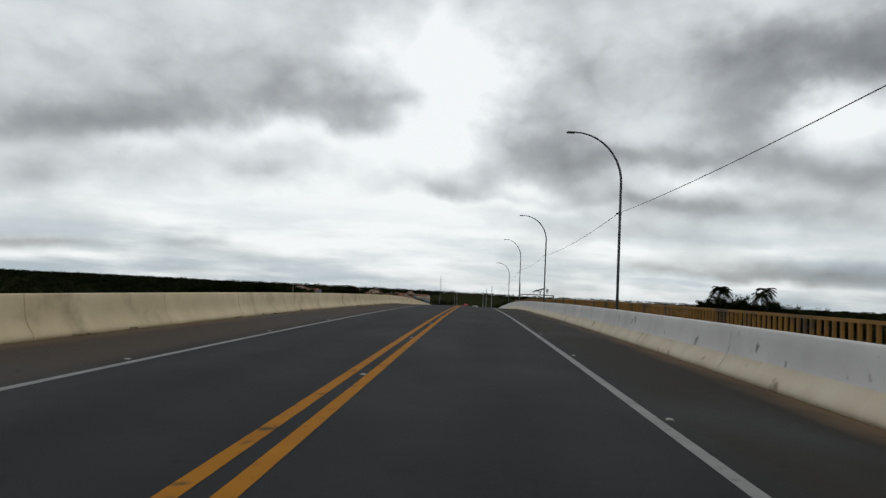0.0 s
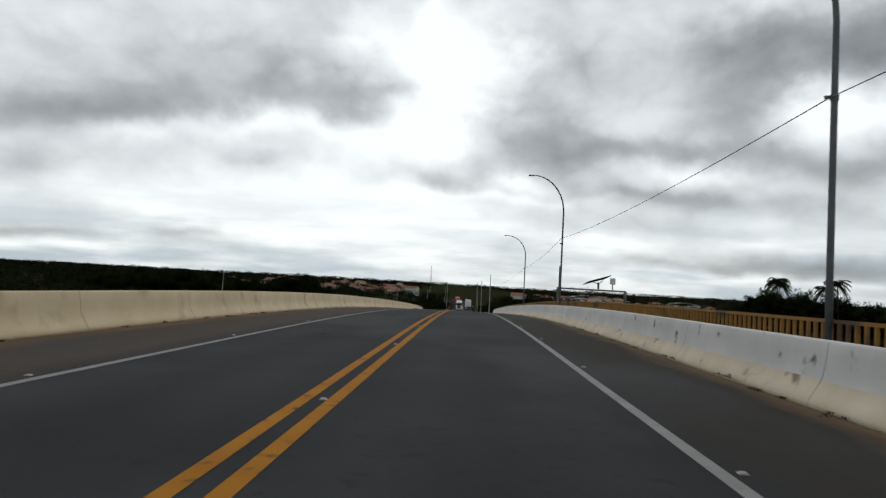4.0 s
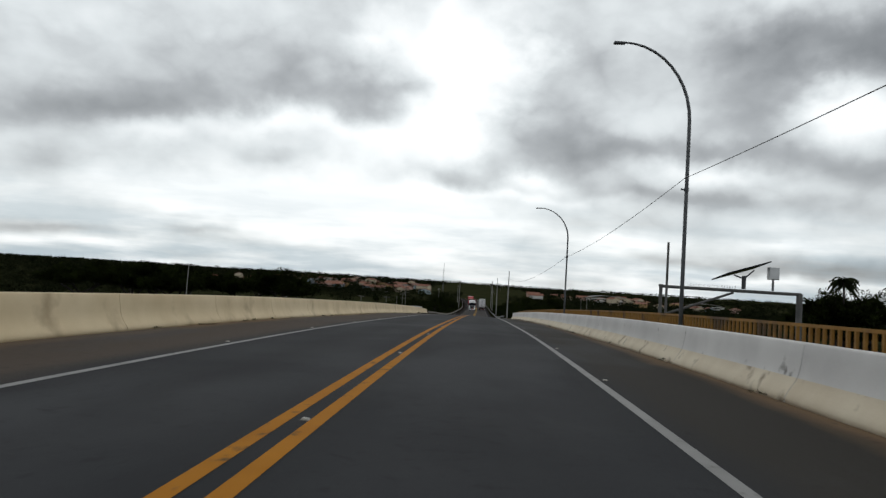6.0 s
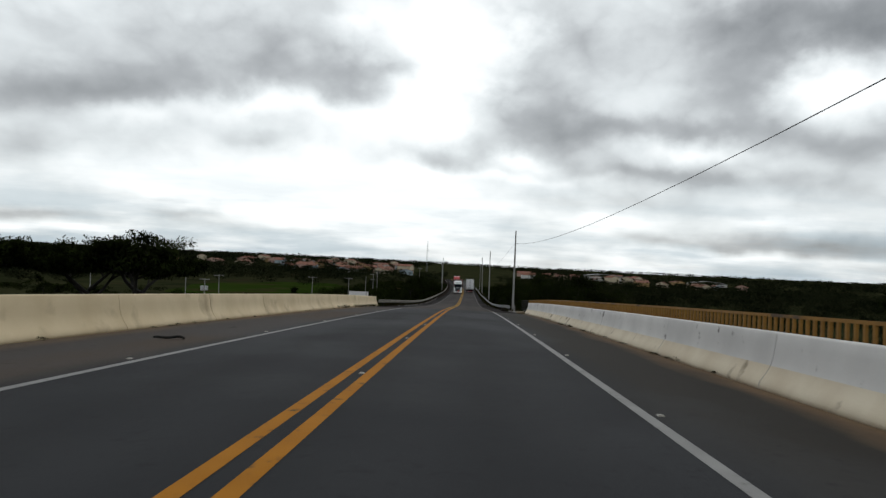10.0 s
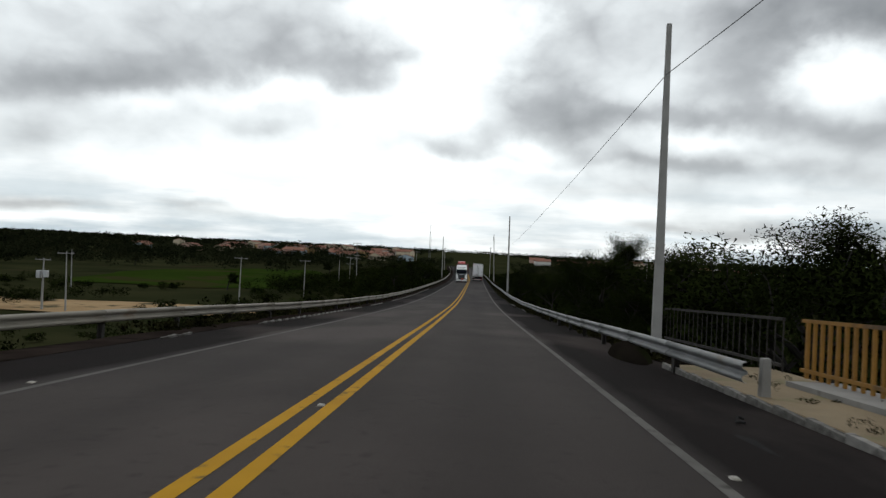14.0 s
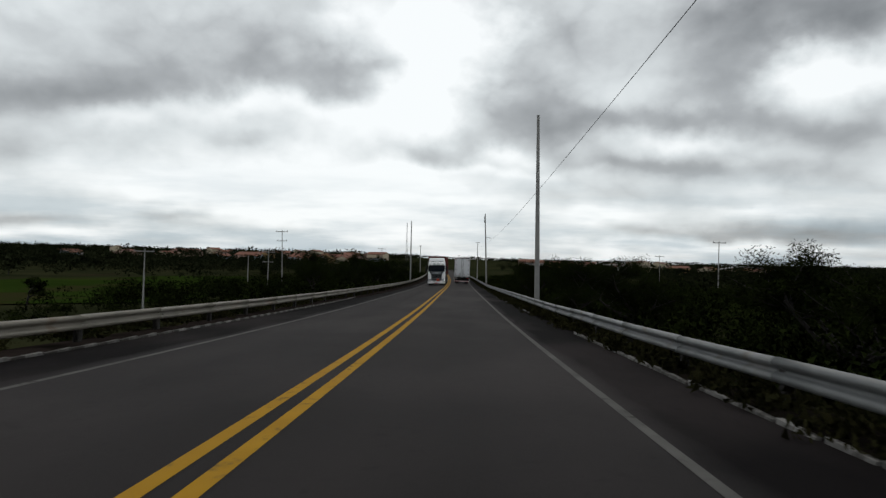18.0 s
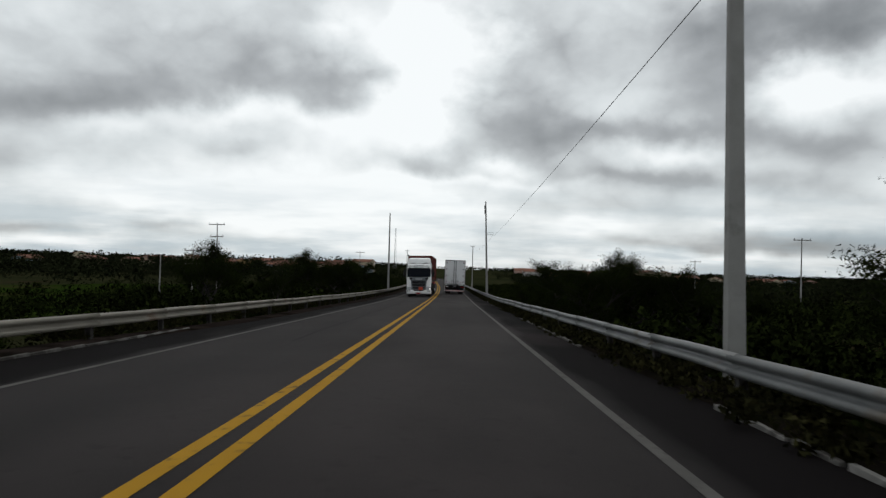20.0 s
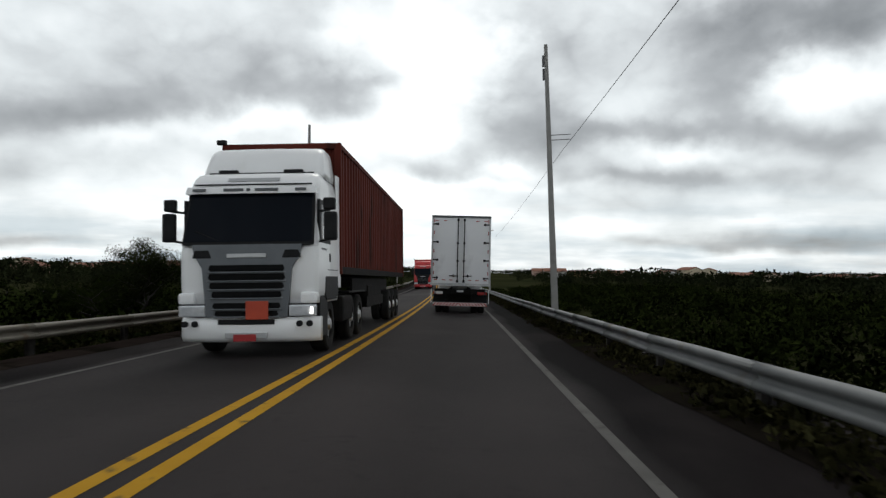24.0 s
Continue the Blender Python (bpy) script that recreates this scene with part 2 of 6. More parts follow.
def asphalt(name, a, b, edge_tone, edge_from, edge_to, grit=None, darker_from=None):
    """Asphalt with polished wheel paths, patches, and an edge tone: deck dust, dark road shoulders."""
    mt = material(name, a, b, 0.9, 0.35, 45.0, 0.35, spec=0.12)
    nt = mt.node_tree
    L, bs = nt.links.new, nt.nodes["Principled BSDF"]
    old = bs.inputs["Base Color"].links[0].from_socket
    tc = nt.nodes.new("ShaderNodeTexCoord")
    sp = nt.nodes.new("ShaderNodeSeparateXYZ")
    L(tc.outputs["Object"], sp.inputs[0])

    def mth(op, x, y=0.0, clamp=False):
        n = nt.nodes.new("ShaderNodeMath")
        n.operation, n.use_clamp = op, clamp
        for i, q in enumerate((x, y)):
            if isinstance(q, (int, float)):
                n.inputs[i].default_value = q
            else:
                L(q, n.inputs[i])
        return n.outputs[0]

    def nz(sc, det, stretch):
        mp = nt.nodes.new("ShaderNodeMapping")
        mp.inputs["Scale"].default_value = stretch
        L(tc.outputs["Object"], mp.inputs[0])
        n = nt.nodes.new("ShaderNodeTexNoise")
        n.inputs["Scale"].default_value, n.inputs["Detail"].default_value = sc, det
        L(mp.outputs[0], n.inputs["Vector"])
        return n.outputs["Fac"]

    def mix(fac, x, y):
        n = nt.nodes.new("ShaderNodeMix")
        n.data_type = "RGBA"
        L(fac, n.inputs["Factor"])
        for key, q in (("A", x), ("B", y)):
            if isinstance(q, tuple):
                n.inputs[key].default_value = (*q, 1)
            else:
                L(q, n.inputs[key])
        return n.outputs["Result"]
    off = mth("ABSOLUTE", sp.outputs[0])
    path = mth("COSINE", mth("MULTIPLY", mth("SUBTRACT", off, 1.0), 3.5))
    path = mth("MULTIPLY", mth("ADD", path, 1.0), 0.5)
    streaks = nz(1.0, 4, (2.5, 0.06, 1))
    oil = mth("MULTIPLY", mth("SUBTRACT", 1.0, path), mth("ADD", mth("MULTIPLY", streaks, 0.5), 0.1), True)
    col = mix(oil, old, tuple(c * 0.62 for c in a))
    edge = mth("ADD", off, mth("MULTIPLY", mth("SUBTRACT", nz(0.55, 6, (1, 0.35, 1)), 0.5), 0.9))
    fac = mth("DIVIDE", mth("SUBTRACT", edge, edge_from), edge_to - edge_from, True)
    if grit:
        # thinner, darker dust on the right-hand side
        edge_tone = mix(mth("LESS_THAN", 0.0, sp.outputs[0]), edge_tone, (0.028, 0.0245, 0.0195))
    col = mix(mth("MULTIPLY", fac, 0.85), col, edge_tone)
    if not grit:
        L(mth("MULTIPLY", mth("SUBTRACT", 1.0, mth("MULTIPLY", fac, 0.85)), 0.12), bs.inputs["Specular IOR Level"])
    if grit:
        side = mth("ADD", off, mth("MULTIPLY", mth("SUBTRACT", nz(1.1, 6, (1, 0.25, 1)), 0.5), 1.1))
        side = mth("ADD", side, mth("MULTIPLY", mth("LESS_THAN", 0.0, sp.outputs[0]), 0.45))
        col = mix(mth("MULTIPLY", mth("DIVIDE", mth("SUBTRACT", side, 6.15), 0.65, True), 0.9), col, grit)
    blot = nz(0.22, 7, (1, 0.4, 1))
    col = mix(mth("MULTIPLY", mth("DIVIDE", mth("SUBTRACT", blot, 0.50), 0.14, True), 0.5), col, tuple(c * 1.7 for c in b))
    wear = nz(6.0, 8, (1, 1, 1))
    col = mix(mth("MULTIPLY", mth("DIVIDE", mth("SUBTRACT", wear, 0.60), 0.10, True), 0.4), col, tuple(c * 0.5 for c in a))
    if darker_from:
        # the asphalt turns darker from this distance along the road
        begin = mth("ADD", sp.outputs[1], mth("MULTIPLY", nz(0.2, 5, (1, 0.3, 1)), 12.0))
        fac = mth("DIVIDE", mth("SUBTRACT", begin, darker_from), 26.0, True)
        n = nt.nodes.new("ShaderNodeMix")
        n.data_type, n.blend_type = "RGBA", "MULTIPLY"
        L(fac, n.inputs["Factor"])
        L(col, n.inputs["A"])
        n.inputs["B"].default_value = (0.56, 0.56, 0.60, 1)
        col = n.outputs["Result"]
    L(col, bs.inputs["Base Color"])
    return mt


M = {}
M["deck"] = asphalt("bridge_asphalt", (0.0205, 0.0225, 0.0262), (0.0350, 0.0368, 0.0400), (0.072, 0.054, 0.040), 3.55, 4.3, (0.150, 0.098, 0.056))
# past the edge lines this road goes nearly black
M["asphalt"] = asphalt("road_asphalt", (0.0325, 0.0272, 0.0250), (0.0480, 0.0402, 0.0370), (0.0105, 0.0088, 0.0090), 3.5, 3.95, darker_from=236.0)
M["yellow"] = material("yellow_road_paint", (0.38, 0.20, 0.010), (0.46, 0.25, 0.014), 0.85, 1.4, 70, 0.2, stain=(0.12, 0.085, 0.03), stain_scale=5.0, stain_at=0.60, stain_soft=0.12, spec=0.08)
M["white_line"] = material("white_road_paint", (0.19, 0.19, 0.186), (0.265, 0.265, 0.258), 0.8, 1.4, 70, 0.2, stain=(0.12, 0.12, 0.115), stain_scale=6.0, stain_at=0.60, stain_soft=0.12)
M["dull_line"] = material("dirty_white_road_paint", (0.085, 0.082, 0.077), (0.135, 0.130, 0.122), 0.9, 1.4, 70, 0.2, stain=(0.05, 0.047, 0.043), stain_scale=5.0, stain_at=0.60, stain_soft=0.12, spec=0.06)
M["stud"] = material("stud_plastic", (0.22, 0.21, 0.18), (0.34, 0.32, 0.27), 0.4, 20, 90, 0.1)
M["cream"] = material("cream_barrier_concrete", (0.56, 0.445, 0.275), (0.68, 0.56, 0.37), 0.85, 0.8, 40, 0.12, stain=(0.40, 0.31, 0.19), stain_scale=0.9, stain_at=0.56, stain_soft=0.16, per_object=0.3)
M["white_wall"] = material("whitewashed_barrier_concrete", (0.50, 0.488, 0.478), (0.63, 0.617, 0.60), 0.85, 0.8, 40, 0.10, stain=(0.16, 0.15, 0.14), stain_scale=2.2, stain_at=0.65, stain_soft=0.08, per_object=0.3)
# lower face of the right barrier, creamier than the wall above, blotched brown
M["cream_foot"] = material("dusty_barrier_foot", (0.55, 0.47, 0.35), (0.66, 0.59, 0.46), 0.9, 1.2, 40, 0.15, stain=(0.25, 0.20, 0.14), stain_scale=1.6, stain_at=0.62, stain_soft=0.1, per_object=0.3)
M["concrete"] = material("grey_concrete", (0.18, 0.175, 0.165), (0.26, 0.252, 0.237), 0.9, 1.5, 50, 0.4, stain=(0.10, 0.09, 0.075), stain_scale=1.5, stain_at=0.62)
M["pole"] = material("pole_concrete", (0.22, 0.216, 0.207), (0.31, 0.305, 0.292), 0.9, 2.0, 60, 0.3, stain=(0.16, 0.155, 0.15), stain_scale=1.2)
M["kerb"] = material("worn_kerb_concrete", (0.05, 0.046, 0.04), (0.26, 0.25, 0.235), 0.95, 2.5, 40, 0.6, stain=(0.025, 0.021, 0.017), stain_scale=2.2, stain_at=0.52, per_object=0.6)
M["fence"] = material("yellow_fence_paint", (0.19, 0.088, 0.008), (0.28, 0.135, 0.012), 0.75, 2.0, 40, 0.2, stain=(0.08, 0.045, 0.018), stain_scale=0.6, stain_at=0.54, per_object=0.4)
M["steel"] = material("galvanised_steel", (0.125, 0.13, 0.13), (0.185, 0.19, 0.188), 0.6, 1.5, 40, 0.08, 0.4, stain=(0.11, 0.085, 0.058), stain_scale=1.3, stain_at=0.60, stain_soft=0.14, per_object=0.12)
M["rusty_steel"] = material("rust_tinged_galvanised_steel", (0.15, 0.136, 0.110), (0.225, 0.205, 0.168), 0.65, 1.1, 40, 0.08, 0.25, stain=(0.13, 0.085, 0.05), stain_scale=1.1, stain_at=0.60, stain_soft=0.14, per_object=0.12)
M["dark_steel"] = material("dark_painted_steel", (0.060, 0.064, 0.068), (0.10, 0.105, 0.11), 0.5, 3, 60, 0.1, 0.4)
M["post"] = material("weathered_rail_post", (0.012, 0.0105, 0.009), (0.028, 0.024, 0.020), 0.9, 5, 50, 0.5)
M["sand"] = material("sandy_dirt", (0.15, 0.108, 0.060), (0.23, 0.175, 0.10), 0.95, 0.9, 30, 0.6, stain=(0.15, 0.13, 0.06), stain_scale=1.0, stain_at=0.58)
M["dull_steel"] = material("dull_dark_steel", (0.065, 0.066, 0.064), (0.11, 0.108, 0.104), 0.7, 3, 50, 0.2)
M["verge"] = material("dark_verge_soil", (0.008, 0.0068, 0.0055), (0.017, 0.0142, 0.011), 1.0, 0.8, 20, 0.7, stain=(0.014, 0.016, 0.007), stain_scale=0.7, stain_at=0.55, spec=0.0)
M["verge_dust"] = material("dusty_brown_verge_soil", (0.013, 0.0100, 0.0088), (0.030, 0.0235, 0.0205), 1.0, 0.8, 20, 0.7, stain=(0.009, 0.008, 0.006), stain_scale=0.7, stain_at=0.57, spec=0.0)
M["orange_line"] = material("orange_road_paint", (0.34, 0.135, 0.010), (0.42, 0.175, 0.014), 0.85, 1.4, 70, 0.2, stain=(0.10, 0.065, 0.03), stain_scale=5.0, stain_at=0.60, stain_soft=0.12, spec=0.08)
M["tar"] = material("dry_tar", (0.010, 0.010, 0.010), (0.016, 0.015, 0.015), 0.9, 4, 50, 0.2, spec=0.05)
M["cable"] = material("black_cable", (0.09, 0.09, 0.094), (0.13, 0.13, 0.136), 0.7, 5, 50, 0)


# ---- builders ----
def mesh_object(name, verts, faces, mat, parent=None, label="", smooth=False):
    me = bpy.data.meshes.new(name)
    me.from_pydata(verts, [], faces)
    if smooth:
        me.polygons.foreach_set("use_smooth", [True] * len(me.polygons))
    me.materials.append(mat)
    ob = new(name, me)
    ob.parent = parent
    if label:
        ob["label"] = label
    return ob


def part(name, bm, mat, parent=None, label="", smooth=False):
    me = bpy.data.meshes.new(name)
    bm.to_mesh(me)
    bm.free()
    if smooth:
        me.polygons.foreach_set("use_smooth", [True] * len(me.polygons))
    me.materials.append(mat)
    ob = new(name, me)
    ob.parent = parent
    if label:
        ob["label"] = label
    return ob


def thing(name, m, label, category, group="", kind=""):
    ob = new(name)
    ob.matrix_world = m
    return tagged(ob, label, category, group, kind)


def box(bm, c, size, bevel=0.0, rot=None, taper=None):
    """A box in bm, centred at c; taper: scale in x and y of its top."""
    r = bmesh.ops.create_cube(bm, size=1.0)
    vs = r["verts"]
    for v in vs:
        if taper and v.co.z > 0:
            v.co.x *= taper[0]
            v.co.y *= taper[1]
        v.co = Vector((v.co.x * size[0], v.co.y * size[1], v.co.z * size[2]))
    if bevel:
        es = list({e for v in vs for e in v.link_edges})
        vs = list({v for f in bmesh.ops.bevel(bm, geom=es, offset=bevel, segments=2, affect="EDGES", profile=0.6)["faces"] for v in f.verts} | {v for v in vs if v.is_valid})
    m = Matrix.Translation(c) @ (rot if rot else Matrix())
    for v in vs:
        v.co = m @ v.co
    return bm


def rod(bm, a, b, r0, r1=None, n=10):
    """A round bar from a to b."""
    a, b = Vector(a), Vector(b)
    d = b - a
    q = d.to_track_quat("Z", "Y").to_matrix().to_4x4()
    bmesh.ops.create_cone(bm, cap_ends=True, segments=n, radius1=r0, radius2=r0 if r1 is None else r1, depth=d.length,
                          matrix=Matrix.Translation((a + b) / 2) @ q)
    return bm


def tube(points, radius, n=8):
    """Verts and faces of a tube along points; radius may be a function of 0..1."""
    vs, fs = [], []
    pts = [Vector(p) for p in points]
    for i, p in enumerate(pts):
        d = (pts[min(i + 1, len(pts) - 1)] - pts[max(i - 1, 0)]).normalized()
        side = d.cross(Vector((0.31, 0.95, 0.05))).normalized()
        up = side.cross(d)
        r = radius(i / (len(pts) - 1)) if callable(radius) else radius
        vs += [tuple(p + r * (math.cos(t) * side + math.sin(t) * up)) for t in (2 * math.pi * k / n for k in range(n))]
        if i:
            b = (i - 1) * n
            fs += [(b + k, b + (k + 1) % n, b + n + (k + 1) % n, b + n + k) for k in range(n)]
    fs += [tuple(reversed(range(n))), tuple(range(len(vs) - n, len(vs)))]
    return vs, fs


def sweep(profile, s0, s1, step=2.0, closed=False, shift=None):
    """Verts and faces of a cross-section (x, z) drawn along the road. shift(s): sideways and upward offset."""
    n = max(1, round((s1 - s0) / step))
    vs, fs = [], []
    k = len(profile)
    for i in range(n + 1):
        s = s0 + (s1 - s0) * i / n
        dx, dz = shift(s) if shift else (0, 0)
        x0 = sum(p[0] for p in profile) / k + dx
        base = on_road(x0, s, 0) if closed else None
        for x, z in profile:
            vs.append((base[0] + x + dx - x0, s, base[2] + z + dz) if closed else on_road(x + dx, s, z + dz))
        if i:
            a = (i - 1) * k
            fs += [(a + j, a + j + 1, a + k + j + 1, a + k + j) for j in range(k - 1)]
            if closed:
                fs.append((a + k - 1, a, a + k, a + 2 * k - 1))
    if closed:
        fs += [tuple(range(k)), tuple(reversed(range(len(vs) - k, len(vs))))]
    return vs, fs


def structure(ob, label, category):
    return tagged(ob, label, category, kind="structure")

# ---- ground ----
BRIDGE_END_L, BRIDGE_END_R = 199.0, 190.0


def smooth(a, b, x):
    """0 at a and before it, 1 at b and past it, with a soft start and end."""
    t = min(max((x - a) / (b - a), 0.0), 1.0)
    return t * t * (3 - 2 * t)


def ground_z(x, s):
    d = math.hypot(x, s - 200)
    z = -11.4 + 0.5 * noise.noise((x * 0.03, s * 0.03, 0.3)) * smooth(10, 40, abs(x))
    z += smooth(110, 520, -x) * 2.0 * (0.8 + 0.4 * noise.noise((x * 0.004, s * 0.004, 1.7)))
    z += smooth(420, 800, s) * smooth(300, -150, x) * 6.0
    z += smooth(500, 1800, d) * (4.5 + 4.0 * noise.noise((x * 0.0012, s * 0.0012, 5.1)))
    z += smooth(1500, 3000, d) * 4.0
    bank = road_z(s) - 0.55 - max(abs(x - road_x(s)) - 6.6, 0) / 1.7
    if -60 <= s < 193:
        bank -= min(193 - s, s + 60) / 1.4
    return max(z, bank)


def build_ground():
    def ticks(bands):
        out = []
        for a, b, st in bands:
            out += list(np.arange(a, b, st))
        return out
    xs = ticks(((-4600, -1200, 280), (-1200, -320, 60), (-320, -80, 16), (-80, -16, 6), (-16, 16, 2), (16, 80, 6), (80, 320, 16), (320, 1200, 60), (1200, 4700, 280)))
    ys = ticks(((-900, -80, 80), (-80, 180, 10), (180, 206, 2), (206, 480, 6), (480, 900, 20), (900, 1600, 60), (1600, 4800, 250)))
    vs = [(float(x), float(y), ground_z(float(x), float(y))) for y in ys for x in xs]
    n = len(xs)
    fs = [(j * n + i, j * n + i + 1, (j + 1) * n + i + 1, (j + 1) * n + i) for j in range(len(ys) - 1) for i in range(n - 1)]
    ob = mesh_object("ground", vs, fs, M["ground"], smooth=True)
    structure(ob, "dark green scrub land with bare earth and a grassy field", "ground")


M["ground"] = material("scrub_ground", (0.016, 0.020, 0.009), (0.036, 0.037, 0.017), 1.0, 0.05, 2.0, 0.6, stain=(0.04, 0.031, 0.018), stain_scale=0.03, stain_at=0.64, stain_soft=0.08, spec=0.0)
build_ground()

# ---- road surface ----
# the dark deck ends before the barriers do
JOINT = 187.0
structure(mesh_object("road_deck", *sweep([(-7.3, 0), (-3.6, 0), (0, 0.0), (3.6, 0), (6.75, 0)], -78, JOINT, 3), M["deck"]), "dark grey asphalt bridge deck, dusty at its edges", "road")
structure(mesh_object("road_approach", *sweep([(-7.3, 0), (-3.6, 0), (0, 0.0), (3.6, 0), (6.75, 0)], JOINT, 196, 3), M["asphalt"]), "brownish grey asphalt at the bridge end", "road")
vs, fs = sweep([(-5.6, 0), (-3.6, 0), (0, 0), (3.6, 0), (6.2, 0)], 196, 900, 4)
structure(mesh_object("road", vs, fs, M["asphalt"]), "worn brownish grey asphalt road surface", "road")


def kerb_x(s):
    """Sideways place of the right-hand kerb, which closes in on the lane."""
    return 5.95 - 0.45 * smooth(218, 240, s) - 0.30 * smooth(240, 258, s) - 0.22 * smooth(268, 300, s)


def ragged(s):
    return 0.10 * noise.noise((s * 0.35, 2.0, 0.5)) + 0.07 * noise.noise((s * 1.3, 5.0, 0.5))


vs, fs = sweep([(0.04, 0.008), (0.35, 0.06), (0.9, 0.03), (1.7, -0.6)], 203, 900, 0.8, shift=lambda s: (kerb_x(s) + ragged(s) * 0.6 - 0.25 * smooth(345, 352, s), 0))
structure(mesh_object("verge", vs, fs, M["verge"]), "dark soil verge beside the asphalt", "verge")
vs, fs = sweep([(-7.6, -0.7), (-6.5, 0.02), (-5.9, 0.05), (-5.55, 0.006)], 196, 900, 0.8, shift=lambda s: (ragged(s + 50) * 0.6 - 0.06 + 0.75 * smooth(292, 306, s), 0))
structure(mesh_object("verge", vs, fs, M["verge_dust"]), "dark soil verge beside the asphalt", "verge")
for x in (-0.12, 0.20):
    structure(mesh_object("yellow_line", *sweep([(x - 0.075, 0.004), (x + 0.075, 0.004)], -60, JOINT, 3), M["orange_line"]), "worn double orange-yellow centre line paint", "road marking")
    structure(mesh_object("yellow_line", *sweep([(x - 0.075, 0.004), (x + 0.075, 0.004)], JOINT, 880, 3, shift=lambda s: (0.05 * smooth(225, 250, s), 0)), M["yellow"]), "yellow double centre line paint", "road marking")
for x, dx in ((-3.55, 0.0), (3.64, -0.02)):
    structure(mesh_object("white_line", *sweep([(x - 0.075, 0.004), (x + 0.075, 0.004)], -60, JOINT, 3), M["white_line"]), "faded white edge line paint", "road marking")
    structure(mesh_object("white_line", *sweep([(x - 0.06, 0.004), (x + 0.06, 0.004)], JOINT, 880, 3, shift=lambda s: (dx * smooth(325, 345, s), 0)), M["dull_line"]), "dirty worn white edge line paint", "road marking")

# slabs below the deck and beside it
structure(mesh_object("bridge_slab", *sweep([(-7.6, -0.22), (7.9, -0.22), (7.9, -0.55), (4.5, -1.7), (-4.5, -1.7), (-7.6, -0.55)], -78, 195.5, 6, True), M["concrete"]), "grey concrete bridge slab", "bridge")
structure(mesh_object("walkway", *sweep([(6.95, -0.01), (7.85, -0.01), (7.85, 0.20), (6.95, 0.20)], -60, 199, 4, True), M["concrete"]), "narrow raised concrete walkway", "pavement")
for s in (-30, 20, 70, 120, 165):
    bm = bmesh.new()
    for x in (-4, 4):
        rod(bm, (x, s, road_z(s) - 1.65), (x, s, -12.2), 0.6, n=20)
    box(bm, (0, s, road_z(s) - 2.0), (11, 1.4, 0.75), 0.05)
    tagged(part("bridge_pier", bm, M["concrete"]), "grey concrete bridge pier under the deck", "pier", "bridge piers", "structure")

# ---- concrete barriers ----
FACE_L = [(-7.45, 0), (-7.45, 0.91), (-7.28, 0.91), (-7.265, 0.88), (-7.235, 0.66), (-7.21, 0.50), (-7.18, 0.38), (-7.13, 0.28), (-7.07, 0.19), (-7.02, 0.13), (-7.00, 0.07), (-7.00, 0)]
FACE_R = [(6.90, 0), (6.42, 0), (6.42, 0.08), (6.45, 0.15), (6.505, 0.23), (6.56, 0.31), (6.60, 0.39), (6.628, 0.48), (6.65, 0.60), (6.672, 0.75), (6.69, 0.91), (6.71, 0.94), (6.90, 0.94)]


def barrier(name, prof, s_first, s_last, pitch, mats, label):
    root = structure(new(name), label, "barrier")
    s = s_first
    while s < s_last - 0.3:
        e = min(s + pitch, s_last)
        vs, fs = sweep(prof, s + 0.012, e - 0.012, 3.3, True)
        # the end faces get corners of their own, so that the long faces stay smooth
        for k in (-2, -1):
            base = len(vs)
            vs += [vs[i] for i in fs[k]]
            fs[k] = tuple(range(base, len(vs)))
        me = bpy.data.meshes.new("barrier_segment")
        me.from_pydata(vs, [], fs)
        for mt in mats:
            me.materials.append(mt)
        if len(mats) > 1:
            for p in me.polygons:
                if len(p.vertices) == 4 and max(me.vertices[i].co.z - on_road(6.6, me.vertices[i].co.y)[2] for i in p.vertices) < 0.42:
                    p.material_index = 1
        for p in me.polygons:
            p.use_smooth = len(p.vertices) == 4 and abs(p.normal.x) > 0.3 and p.normal.x * prof[0][0] < 0
        ob = new("barrier_segment", me)
        ob.parent = root
        s = e
    return root


barrier("barrier_left", FACE_L, -38.6, BRIDGE_END_L, 6.6, [M["cream"]], "cream concrete safety barrier with worn joints")
barrier("barrier_right", FACE_R, -38.0, BRIDGE_END_R, 6.6, [M["white_wall"], M["cream_foot"]], "whitewashed concrete safety barrier with black mould stains")

# ---- lamps, fence, guard rails, poles ----
def lamp_post(s, tall=1.0):
    ob = thing("street_lamp", Matrix.Translation(on_road(7.45, s, 0.2)), "tall dark steel street lamp with a curved arm", "street lamp", "bridge street lamps")
    pts = [(0, 0, z) for z in (0, 2, 4, 5.95)]
    for k in range(1, 11):
        a = radians(9 * k)
        pts.append((-2.0 * (1 - math.cos(a)), 0, 5.95 + 2.05 * math.sin(a)))
    vs, fs = tube(pts, lambda t: 0.060 - 0.032 * t, 10)
    vs = [(x, y, z * tall) for x, y, z in vs]
    mesh_object("pole", vs, fs, M["dark_steel"], ob, smooth=True)
    bm = bmesh.new()
    box(bm, (-2.14, 0, 7.98 * tall), (0.34, 0.16, 0.07), 0.02)
    part("lamp_head", bm, M["dark_steel"], ob)
    bm = bmesh.new()
    box(bm, (0, 0, 0.02), (0.34, 0.34, 0.04), 0.006)
    part("base_plate", bm, M["steel"], ob)
    bm = bmesh.new()
    rod(bm, (0, 0, 4.62), (0, 0, 4.72), 0.068, n=12)
    box(bm, (-0.1, 0, 4.67), (0.12, 0.05, 0.05))
    part("cable_clamp", bm, M["dark_steel"], ob)
    return ob


for s in (-1.2, 30.6, 62.6, 97.4, 127.3):
    lamp_post(s, 1.12 if s == 97.4 else 1.0)


